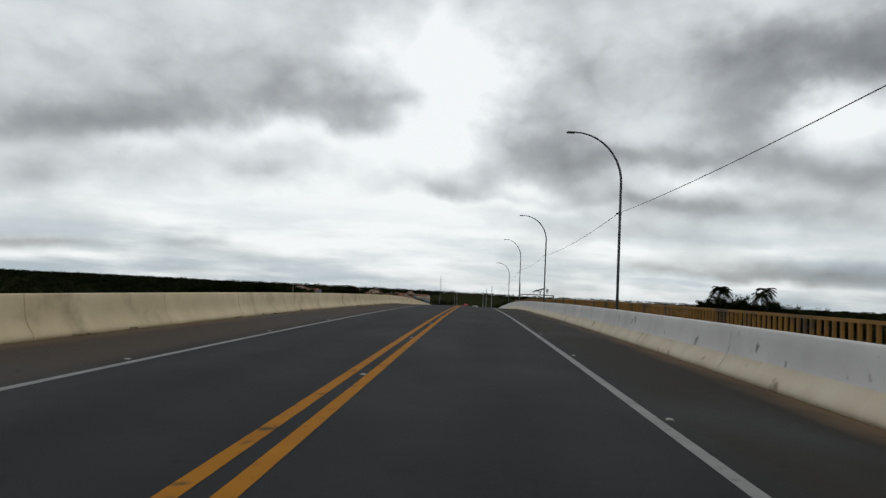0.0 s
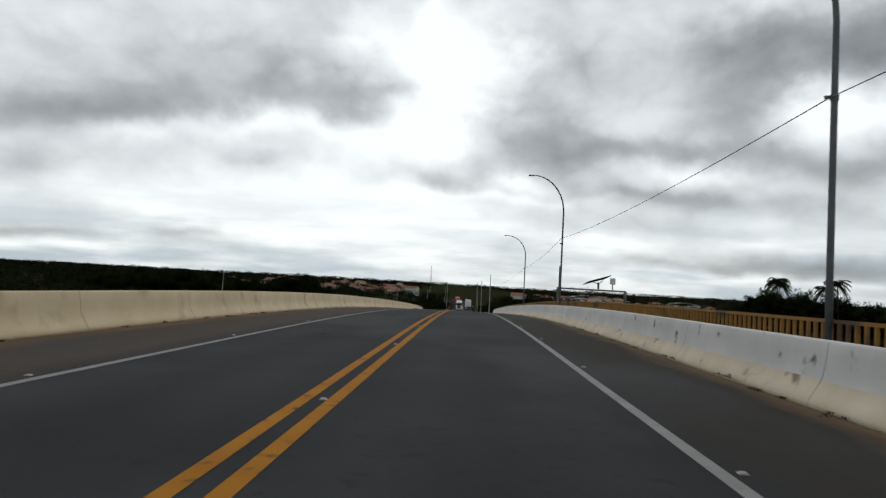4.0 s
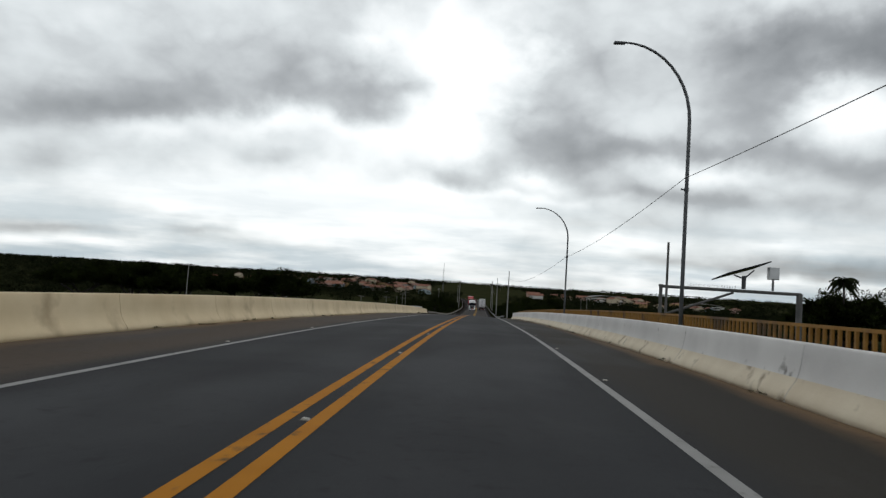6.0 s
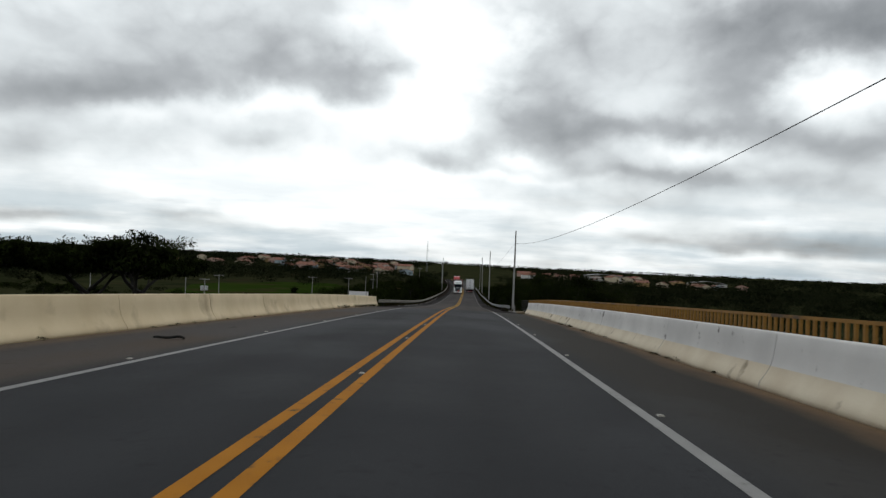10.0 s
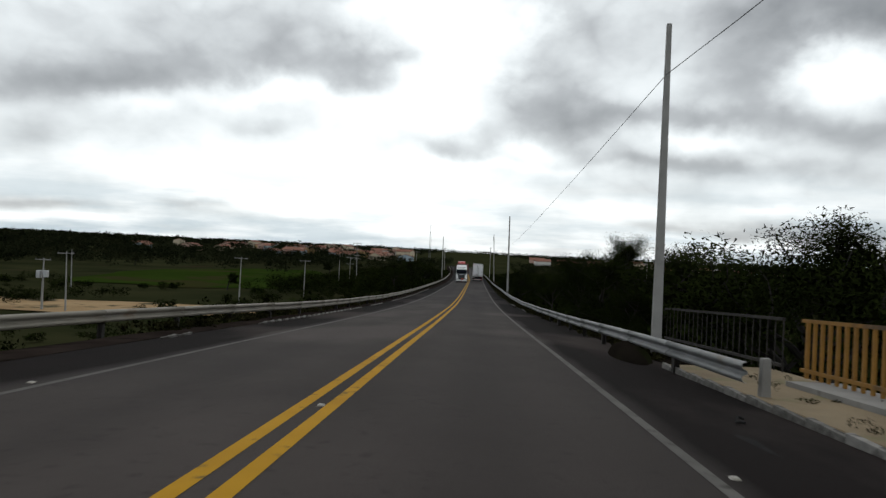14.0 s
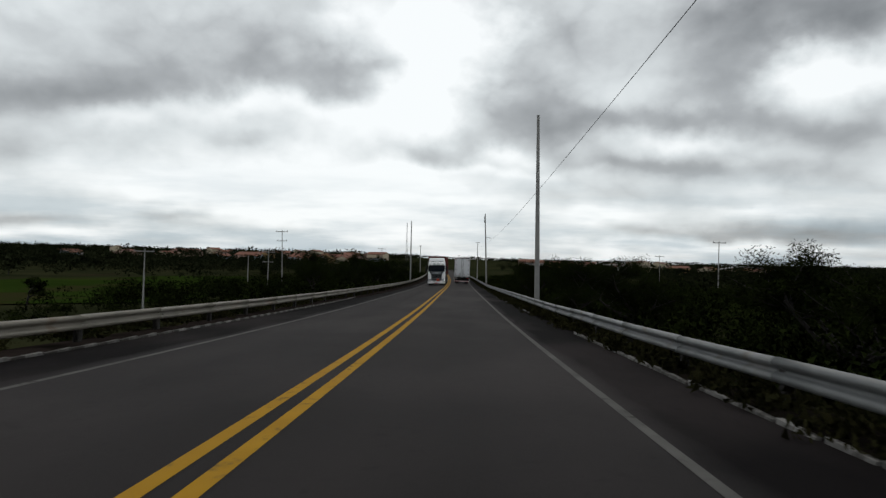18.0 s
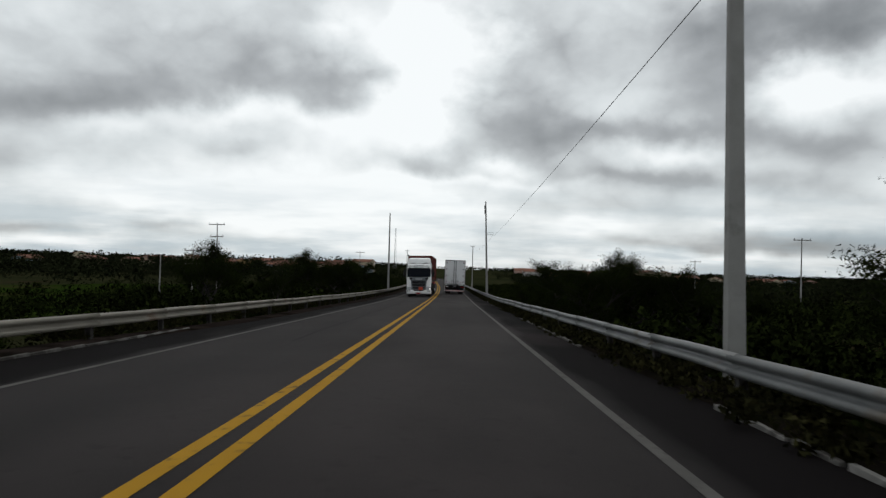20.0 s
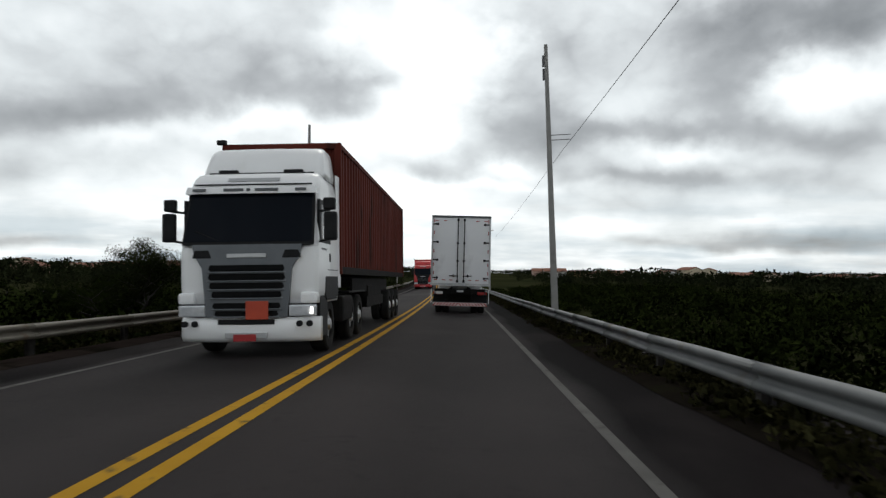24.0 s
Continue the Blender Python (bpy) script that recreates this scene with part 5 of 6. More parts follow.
def palm(x, y, h, seed):
    r = random.Random(seed)
    ob = thing("palm_tree", Matrix.Translation((x, y, ground_z(x, y) - 0.1)), "tall dark palm tree among the woods", "palm tree", "palms in the valley")
    pts = [(0.25 * math.sin(k * 0.5), 0, h * k / 8) for k in range(9)]
    mesh_object("trunk", *tube(pts, lambda t: 0.22 - 0.08 * t, 8), M["bark"], ob)
    top = Vector(pts[-1])
    vs, fs = [], []
    for k in range(38):
        a, lift = 2 * math.pi * k / 38 + r.uniform(-0.2, 0.2), r.uniform(-0.7, 1.25)
        d = Vector((math.cos(a), math.sin(a), 0))
        for j in range(14):
            t = (j + 1) / 14
            p = top + d * 3.0 * t + Vector((0, 0, lift * 2.6 * t - 2.6 * t * t))
            side = Vector((-d.y, d.x, 0))
            for sg in (-1, 1):
                q = p + side * sg * 0.75 * math.sin(math.pi * min(t + 0.12, 1)) + Vector((0, 0, -0.35))
                o = len(vs)
                vs += [tuple(p - d * 0.2), tuple(p + d * 0.24), tuple(q)]
                fs.append((o, o + 1, o + 2))
    mesh_object("crown", vs, fs, M["leaf_far"], ob)
    return ob


def clumps(name, spots, per, size, mat, seed, label, category, squash=0.8, wide=0.26):
    """Many shrubs or far trees in one mesh: spots of (x, y, base height, height, width)."""
    rng = np.random.default_rng(seed)
    sp = np.array(spots)
    n = len(sp)
    lob = np.clip(rng.normal(size=(n, 6, 3)), -1.6, 1.6) * np.array((0.30, 0.30, 0.20))
    which = rng.integers(0, 6, (n, per))
    d = rng.normal(size=(n, per, 3))
    d /= np.linalg.norm(d, axis=2)[:, :, None]
    rad = rng.uniform(0.25, 1.0, (n, per, 1)) ** 0.5 * 0.30
    p = lob[np.arange(n)[:, None], which] + d * rad
    w, h = sp[:, 4][:, None], sp[:, 3][:, None]
    pts = np.empty((n, per, 3))
    pts[..., 0] = sp[:, 0][:, None] + p[..., 0] * w
    pts[..., 1] = sp[:, 1][:, None] + p[..., 1] * w
    pts[..., 2] = sp[:, 2][:, None] + np.maximum((p[..., 2] * squash + 0.55) * h, 0.02 * h)
    sizes = rng.uniform(0.6, 1.4, (n, per)) * size * (w / np.mean(sp[:, 4])) ** 0.5
    out = pts - sp[:, None, :3] - np.array((0, 0, 0.35)) * sp[:, 3][:, None, None]
    ob = new(name, leaf_mesh(name, pts.reshape(-1, 3), sizes.reshape(-1), rng, mat, out.reshape(-1, 3), wide))
    return tagged(ob, label, category, kind="stuff")


rr = random.Random(42)


def scatter(count, xs, ys, h, w, top=None, keep=None):
    """Spots in a rectangle; top(x, y): the height that their tips should not pass."""
    out = []
    while len(out) < count:
        x, y = rr.uniform(*xs), rr.uniform(*ys)
        if keep and not keep(x, y):
            count -= 1
            continue
        z = ground_z(x, y)
        hh = rr.uniform(*h)
        if top is not None:
            hh = min(hh, max(top(x, y) - z, 0.5) * rr.uniform(0.75, 1.08))
        out.append((x, y, z, hh, rr.uniform(*w) * (0.6 + 0.4 * min(hh / h[1], 1))))
    return out


# right of the road: thick scrub whose tops come up to about the eye
right = scatter(420, (8.2, 22), (203, 345), (2.5, 7.5), (2.0, 3.8), lambda x, y: road_z(y) + 0.1 + 0.9 * smooth(9, 16, x) + 1.5 * noise.noise((x * 0.15, y * 0.09, 3.0)) + 1.7 * smooth(206, 216, y) * smooth(246, 236, y) * smooth(8.5, 10.5, x))
right += scatter(760, (7.6, 44), (338, 500), (1.5, 4.5), (2.4, 4.2), lambda x, y: road_z(y) - 0.7 + 1.5 * smooth(10, 22, x) + 0.5 * noise.noise((x * 0.12, y * 0.07, 6.0)))
right += scatter(220, (9.5, 30), (120, 205), (4, 8.5), (3, 4.5), lambda x, y: road_z(y) - 0.6)
right += scatter(150, (22, 44), (200, 345), (2.5, 5.5), (3.0, 5.0))
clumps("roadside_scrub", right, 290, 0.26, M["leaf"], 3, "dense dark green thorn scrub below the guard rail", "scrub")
left = scatter(360, (-20, -8.0), (318, 470), (2.5, 6.5), (2.2, 3.6), lambda x, y: road_z(y) + 1.1 + 0.9 * noise.noise((y * 0.1, x * 0.1, 0)))
left += scatter(230, (-42, -19), (322, 500), (3.5, 7.0), (3.4, 5.5), lambda x, y: road_z(y) + 0.6)
left += scatter(90, (-14, -7.8), (206, 322), (0.8, 2.0), (1.2, 2.2), lambda x, y: road_z(y) - 0.3)
left += scatter(60, (-20, -8.5), (226, 264), (2.0, 6.0), (2.0, 3.4), lambda x, y: road_z(y) - 0.1 + 0.8 * noise.noise((y * 0.1, x * 0.1, 8.0)))
left += scatter(170, (-135, -55), (240, 335), (0.8, 2.4), (2.0, 4.5))
left += scatter(110, (-40, -12), (206, 330), (0.8, 2.5), (1.5, 3.0))
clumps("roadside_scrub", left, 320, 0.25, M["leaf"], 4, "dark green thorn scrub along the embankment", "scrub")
tufts = [(road_x(y) + x, y, on_road(x, y)[2] + 0.02, rr.uniform(0.06, 0.34), rr.uniform(0.25, 0.8)) for x, y in [(kerb_x(y) + 0.1 + 1.1 * rr.random() ** 1.5, y) for y in [rr.uniform(204, 420) for _ in range(1300)]] + [(rr.uniform(-7.2, -6.2), rr.uniform(203, 420)) for _ in range(700)]]
clumps("verge_grass", tufts, 60, 0.10, M["leaf_dry"], 16, "low dark grass and weeds on the verge", "grass")
low = scatter(520, (5.95, 8.2), (207, 400), (0.25, 0.75), (0.5, 1.1)) + scatter(480, (-8.2, -6.35), (204, 400), (0.25, 0.7), (0.5, 1.1))
clumps("roadside_weeds", low, 70, 0.12, M["leaf_dry"], 6, "low dusty weeds beside the guard rails", "weeds")


def not_field(x, y):
    return not (-135 < x < -30 and 235 < y < 480) and not (-42 < x < -14 and 190 < y < 500)


mid = scatter(1500, (-260, -14), (60, 640), (2.6, 5.2), (4.5, 8), None, not_field)
mid += scatter(1100, (22, 240), (60, 640), (2.6, 4.6), (4.5, 8), None, lambda x, y: x > 44 or not 190 < y < 500)
clumps("valley_woods", mid, 155, 0.60, M["leaf_far"], 7, "dark green woods in the valley below the road", "woods")
def not_town(x, y):
    inside = (-250 < x < -22 and 600 < y < 1000) or (38 < x < 420 and 480 < y < 900)
    return not inside or rr.random() < 0.6


near_far = scatter(620, (-420, -60), (420, 760), (4, 7), (6, 11), None, not_town) + scatter(620, (60, 460), (400, 760), (3, 5), (6, 11), None, not_town)
clumps("far_woods", near_far, 150, 0.85, M["leaf_far"], 9, "dark woods and hedges before the town", "woods")
far = scatter(1700, (-900, -60), (640, 1500), (4, 8), (8, 14), None, not_town) + scatter(1600, (60, 1100), (640, 1700), (4, 7), (8, 14), None, not_town) + scatter(500, (-1300, -250), (-100, 640), (4, 7), (8, 14))
far += scatter(900, (-2200, 2400), (1500, 3000), (6, 10), (18, 34))
clumps("far_woods", far, 44, 2.2, M["leaf_far"], 8, "far dark woods on the low hills", "woods")


def patch(name, cx, cy, rx, ry, mat, label, category, seed):
    """A ragged sheet of soil or grass that hugs the ground."""
    vs, fs = [], []
    n, k = 40, 8
    for j in range(k + 1):
        for i in range(n):
            a = 2 * math.pi * i / n
            q = (1 + 0.35 * noise.noise((math.cos(a) * 1.7, math.sin(a) * 1.7, seed))) * j / k
            x, y = cx + rx * q * math.cos(a), cy + ry * q * math.sin(a)
            vs.append((x, y, ground_z(x, y) + 0.16))
    for j in range(k):
        fs += [(j * n + i, j * n + (i + 1) % n, (j + 1) * n + (i + 1) % n, (j + 1) * n + i) for i in range(n)]
    structure(mesh_object(name, vs, fs, mat), label, category)


patch("field", -64, 396, 33, 62, M["grass"], "bright green grass field in the valley", "field", 2.0)
patch("bare_earth", -50, 283, 26, 9, M["earth"], "patch of bare yellow earth by the poles", "earth", 6.0)
patch("bare_earth", -30, 430, 9, 30, M["earth"], "pale dirt track beside the road", "earth", 9.0)
for i in range(14):
    a = rr.uniform(0, 2 * math.pi)
    tree("broad", -84 + 55 * math.cos(a) * rr.uniform(0.6, 1.1), 380 + 90 * math.sin(a), rr.uniform(2.5, 4.5), rr.uniform(0, 360), "round dark bush at the edge of the field")

# single trees that stand out of the scrub
for kind, x, y, top, turn, label in (
        ("spreading", 14.8, 212.0, -0.2, 10, "flat-crowned spreading thorn tree behind the yellow fence"), ("spreading", 8.8, 240.0, -2.3, 200, "spreading thorn tree beside the road"),
        ("bushy", 9.8, 222.0, -3.4, 70, "bushy thorn tree beside the road"), ("dense", 10.7, 234.5, -0.6, 40, "tall dense thorn tree beside the road"), ("dense", 12.6, 238.0, -0.8, 265, "tall dense thorn tree beside the road"), ("dense", 11.3, 222.0, -1.4, 120, "wide dense thorn tree beside the road"), ("bushy", 13.8, 225.0, -1.6, 15, "bushy thorn tree beside the road"), ("spreading", 16.2, 277.0, -4.2, 75, "flat-topped thorn tree rising over the scrub"),
        ("sparse", 8.3, 251.5, -2.0, 35, "thin-crowned thorn tree rising over the scrub"), ("bushy", 12.5, 264.0, -5.9, 250, "bushy thorn tree in the scrub"),
        ("bushy", 12.4, 352.0, -4.8, 90, "rounded thorn bush rising over the scrub"), ("spreading", 8.9, 312.5, -4.9, 300, "wide thorn tree close to the guard rail"),
        ("bushy", 10.6, 313.5, -5.2, 15, "bushy thorn tree close to the guard rail"), ("spreading", 12.6, 313.0, -5.6, 160, "wide thorn tree behind the guard rail"),
        ("bushy", 8.7, 287.0, -4.8, 70, "rounded thorn bush behind the guard rail"), ("bushy", 10.9, 293.0, -4.7, 200, "rounded thorn bush behind the guard rail"), ("bushy", 15.5, 300.0, -5.7, 140, "bushy thorn tree in the scrub"), ("bushy", 7.9, 341.0, -7.4, 45, "small thorn bush by the guard rail"),
        ("spreading", -13.6, 328.0, -4.3, 60, "spreading thorn tree on the embankment"), ("spreading", -13.9, 357.6, -4.1, 210, "wide thorn tree on the embankment"), ("bushy", -9.6, 351.5, -5.2, 310, "bushy thorn tree on the embankment"),
        ("sparse", -11.2, 332.0, -5.1, 20, "thin-crowned thorn tree on the embankment"), ("bushy", -12.5, 355.0, -5.7, 80, "bushy thorn tree on the embankment"),
        ("spreading", -14.5, 362.0, -5.2, 140, "spreading thorn tree on the embankment"), ("bushy", -11.0, 372.0, -5.8, 10, "bushy thorn tree on the embankment"),
        ("sparse", -11.0, 384.0, -4.8, 260, "thin-crowned thorn tree on the embankment"), ("bushy", -12.0, 398.0, -5.0, 190, "bushy thorn tree on the embankment"),
        ("spreading", -15.7, 402.0, -4.3, 330, "spreading thorn tree on the embankment")):
    z = ground_z(x, y)
    tree(kind, x, y, top - z, turn, label, slim=0.72 if kind == "sparse" else 1.25 if "flat" in label else 0.85)
for x, y, top, turn in ((-37, 206, 1.7, 0), (-42, 209, 1.2, 80), (-49, 204, 1.4, 160), (-56, 210, 1.3, 240), (-64, 206, 1.5, 40), (-73, 212, 1.2, 120)):
    tree("massed", x, y, top - ground_z(x, y), turn, "large dark tree of the group by the river")
for x, y, h, sd in ((80, 240, 18.5, 1), (83.5, 247, 17.6, 2), (94, 238, 18.2, 3), (97, 250, 17.0, 4)):
    palm(x, y, h, sd)
for i in range(20):
    tree("broad", 80 + rr.uniform(0, 27), 238 + rr.uniform(0, 22), rr.uniform(13.0, 16.5), rr.uniform(0, 360), "dark broad tree of the grove round the palms")
for i in range(10):
    tree("broad", 106 + rr.uniform(0, 40), 244 + rr.uniform(0, 22), rr.uniform(9.5, 12.5), rr.uniform(0, 360), "dark broad tree at the edge of the grove")

# ---- town ----
WALLS = [("white_wall_paint", (0.62, 0.61, 0.58)), ("cream_wall_paint", (0.55, 0.47, 0.34)), ("pink_wall_paint", (0.50, 0.33, 0.27)), ("blue_wall_paint", (0.36, 0.45, 0.50)), ("ochre_wall_paint", (0.48, 0.32, 0.14))]
for nm, c in WALLS:
    M[nm] = material(nm, tuple(v * 0.85 for v in c), c, 0.9, 0.6, 12, 0.1, stain=tuple(v * 0.6 for v in c), stain_scale=0.5, stain_at=0.6)
M["tile"] = material("terracotta_roof_tiles", (0.17, 0.065, 0.038), (0.27, 0.105, 0.06), 0.9, 0.8, 8, 0.4, stain=(0.12, 0.06, 0.045), stain_scale=0.4, stain_at=0.58)
M["roof_grey"] = material("grey_sheet_roof", (0.30, 0.30, 0.30), (0.42, 0.42, 0.41), 0.8, 0.8, 8, 0.2)


def house(w, d, h, rise, wall, roof, label):
    ob = thing("house", Matrix(), label, "house", "houses of the town")
    bm = bmesh.new()
    box(bm, (0, 0, h / 2), (w, d, h))
    gable = [bm.verts.new(p) for p in ((-w / 2, -d / 2, h), (w / 2, -d / 2, h), (0, -d / 2, h + rise), (-w / 2, d / 2, h), (w / 2, d / 2, h), (0, d / 2, h + rise))]
    bm.faces.new((gable[0], gable[1], gable[2]))
    bm.faces.new((gable[4], gable[3], gable[5]))
    part("wall", bm, M[wall], ob)
    for sx in (-1, 1):
        bm = bmesh.new()
        o, t = 0.45, 0.14
        e = (sx * (w / 2 + o), h - rise * o / (w / 2))
        r = (0, h + rise + 0.02)
        vs = [bm.verts.new((x, y, z + dz)) for y in (-d / 2 - o, d / 2 + o) for (x, z) in (e, r) for dz in (0, t)]
        for f in ((0, 1, 3, 2), (4, 6, 7, 5), (0, 4, 5, 1), (2, 3, 7, 6), (1, 5, 7, 3), (0, 2, 6, 4)):
            bm.faces.new([vs[i] for i in f])
        bmesh.ops.recalc_face_normals(bm, faces=bm.faces)
        part("roof", bm, M[roof], ob, "pitched roof slope")
    for x in (-w * 0.3, w * 0.3):
        win = plate(ob, "window", (x, -d / 2 - 0.01, 1.6), (1.2, 0.06, 1.1), "black")
        plate(win, "frame", (0, -0.035, 0), (0.07, 0.03, 1.1), "tape_white")
    plate(ob, "door", (0, -d / 2 - 0.01, 1.05), (0.95, 0.07, 2.1), "chassis")
    return ob


HOUSES = [house(9, 11, 3.2, 1.5, "white_wall_paint", "tile", "white house with a terracotta tile roof"), house(8, 9, 3.0, 1.4, "cream_wall_paint", "tile", "cream house with a terracotta tile roof"),
          house(10, 12, 3.4, 1.6, "pink_wall_paint", "tile", "pink house with a terracotta tile roof"), house(7, 10, 5.6, 1.2, "cream_wall_paint", "tile", "cream two-storey house with a tile roof"),
          house(12, 9, 3.2, 1.3, "ochre_wall_paint", "tile", "ochre house with a terracotta tile roof"), house(9, 8, 3.0, 1.2, "blue_wall_paint", "tile", "pale blue house with a tile roof")]
spots = []
rh = random.Random(77)
while len(spots) < 88:
    if len(spots) < 60:
        x, y = rh.uniform(-215, -30), rh.uniform(620, 960)
    else:
        x, y = rh.uniform(48, 230), rh.uniform(640, 920)
    if all(math.hypot(x - a, y - b) > 14 for a, b in spots) and abs(x - road_x(y)) > 25:
        spots.append((x, y))
for i, (x, y) in enumerate(spots):
    m = Matrix.Translation((x, y, ground_z(x, y) - 0.15)) @ pose(0, 0, 0, 0, 0, rh.choice((0, 90, 20, -25, 70)))
    if i < len(HOUSES):
        HOUSES[i].matrix_world = m
    else:
        copy_thing(rh.choice(HOUSES), m)


def hall(x, y, w, d, h, label):
    """A long shed with a bowed white roof."""
    z = ground_z(x, y)
    ob = thing("hall", Matrix.Translation((x, y, z - 0.1)), label, "building")
    plate(ob, "wall", (0, 0, h / 2), (w, d, h), "white_wall_paint")
    vs, fs = [], []
    for i in range(17):
        a = -1 + i / 8
        for yy in (-d / 2 - 0.6, d / 2 + 0.6):
            for t in (0, 0.2):
                vs.append((a * (w / 2 + 0.8), yy, h + t + 2.6 * (1 - a * a)))
        if i:
            b = 4 * (i - 1)
            fs += [(b + 1, b + 3, b + 7, b + 5), (b, b + 4, b + 6, b + 2), (b, b + 1, b + 5, b + 4), (b + 2, b + 6, b + 7, b + 3)]
    mesh_object("roof", vs, fs, M["roof_grey"], ob, "bowed pale sheet roof")
    plate(ob, "gate", (0, -d / 2 - 0.02, 2.0), (5, 0.08, 4.0), "chassis")
    for k in (-1, 1):
        plate(ob, "window_band", (k * w * 0.3, -d / 2 - 0.02, h - 1.2), (w * 0.25, 0.08, 0.8), "black")


hall(128, 830, 42, 24, 4.0, "white hall with a bowed pale roof")
hall(235, 860, 34, 18, 3.4, "long pale shed at the edge of town")


def radio_mast(x, y, h):
    z = ground_z(x, y)
    ob = thing("radio_mast", Matrix.Translation((x, y, z)), "thin steel lattice radio mast over the town", "radio mast")
    for k in range(3):
        a = 2 * math.pi * k / 3
        bm = bmesh.new()
        rod(bm, (0.9 * math.cos(a), 0.9 * math.sin(a), 0), (0.25 * math.cos(a), 0.25 * math.sin(a), h), 0.07, 0.05, 6)
        part("leg", bm, M["steel"], ob)
    n = int(h / 1.6)
    for j in range(n):
        for k in range(3):
            a, b = 2 * math.pi * k / 3, 2 * math.pi * (k + 1) / 3
            t0, t1 = j / n, (j + 1) / n
            r0, r1 = 0.9 - 0.65 * t0, 0.9 - 0.65 * t1
            bm = bmesh.new()
            rod(bm, (r0 * math.cos(a), r0 * math.sin(a), h * t0), (r1 * math.cos(b), r1 * math.sin(b), h * t1), 0.035, n=4)
            part("brace", bm, M["steel"], ob)


radio_mast(-31, 700, 25)

# ---- utility poles in the valley ----
for x, y, h, arms in ((-48.5, 275, 7.6, 1), (-35, 300, 7.4, 1), (-72, 318, 7.0, 0), (-30, 322, 7.0, 1), (-29, 376, 11.2, 3), (-29.5, 368, 7.6, 2),
                      (-31, 362, 6.8, 0), (-47, 195, 13.2, 1), (43, 367, 10.5, 1), (-88, 300, 7.0, 0), (-20, 452, 9.5, 1), (48, 420, 9.0, 1)):
    p, z = concrete_pole(x, y, h, w=0.20, label="slim grey concrete pole in the valley", lean=rr.uniform(-1.2, 1.2))
    for k in range(arms):
        cross_arm(p, h - 0.25 - k * 1.6, 2.1 - 0.35 * k, 3)
p, z = concrete_pole(-51.5, 275, 6.6, w=0.26, label="grey concrete pole carrying a transformer")
cross_arm(p, 6.4, 2.0, 3)
bm = bmesh.new()
box(bm, (-0.45, -0.1, 4.6), (0.55, 0.55, 0.95), 0.06)
part("transformer", bm, M["alloy"], p, "pale grey transformer tank")
bm = bmesh.new()
box(bm, (0.40, -0.1, 4.65), (0.50, 0.5, 0.85), 0.05)
part("transformer", bm, M["alloy"], p, "pale grey transformer tank")

# ---- beside the bridge ----
z0 = road_z(101)
pf = thing("pipe_frame", Matrix.Translation((7.75, 101.2, z0)), "dull grey welded pipe frame beside the fence", "pipe frame")
for nm, a, b, r in (("upright", (0, 0, -1.4), (0, 0, 2.0), 0.06), ("top_pipe", (-0.06, 0, 2.0), (4.6, -0.2, 1.98), 0.055), ("brace", (0.02, 0, 1.0), (2.4, -0.1, 1.92), 0.04), ("far_upright", (4.55, -0.2, 2.0), (4.55, -0.2, ground_z(12.3, 101) - z0 - 0.3), 0.10)):
    bm = bmesh.new()
    rod(bm, a, b, r, n=12)
    part(nm, bm, M["dull_steel"], pf)
bm = bmesh.new()
rod(bm, (0, 0, 2.0), (0, 0, 2.07), 0.08, n=12)
part("pipe_elbow", bm, M["dull_steel"], pf)
for k in range(30):
    bm = bmesh.new()
    x = 0.9 + k * 0.055
    rod(bm, (x, -0.05, 2.03), (x + 0.02 * math.sin(k * 2.3), -0.05 + 0.03 * math.cos(k * 1.7), 2.15), 0.006, 0.003, 4)
    part("spike", bm, M["dull_steel"], pf)
sp = thing("solar_panel", Matrix.Translation((10.5, 101.15, z0 + 2.06)), "dark tilted solar panel on a short post", "solar panel")
bm = bmesh.new()
rod(bm, (0, 0, 0), (0, 0, 0.45), 0.07, n=12)
part("post", bm, M["dark_steel"], sp)
tilt = pose(0, 0, 0.62, -14, -16, 20)
bm = bmesh.new()
box(bm, (0, 0, 0), (1.75, 1.0, 0.04), 0.006, tilt.to_3x3().to_4x4())
pn = part("panel", bm, M["glass"], sp, "dark glass solar cells")
pn.location = (-0.1, 0, 0.62)
for sx in (-1, 1):
    bm = bmesh.new()
    rod(bm, (0, 0, 0.35), (0.35 * sx, 0.05 * sx, 0.56 + 0.10 * sx), 0.025, n=6)
    part("strut", bm, M["dark_steel"], sp)
sb = thing("sensor_box", Matrix.Translation((11.45, 101.1, z0 + 2.06)), "small pale control box on a thin post", "control box")
bm = bmesh.new()
rod(bm, (0, 0, 0), (0, 0, 0.40), 0.04, n=8)
part("post", bm, M["dark_steel"], sb)
plate(sb, "box", (0, 0, 0.58), (0.34, 0.22, 0.42), "alloy", bevel=0.02)
pa = thing("slim_pole", Matrix.Translation((7.72, 100.3, z0 + 0.15)), "slim bare grey steel pole by the fence", "pole")
bm = bmesh.new()
rod(bm, (0, 0, -0.3), (0, 0, 3.3), 0.042, 0.038, 10)
part("shaft", bm, M["dull_steel"], pa)

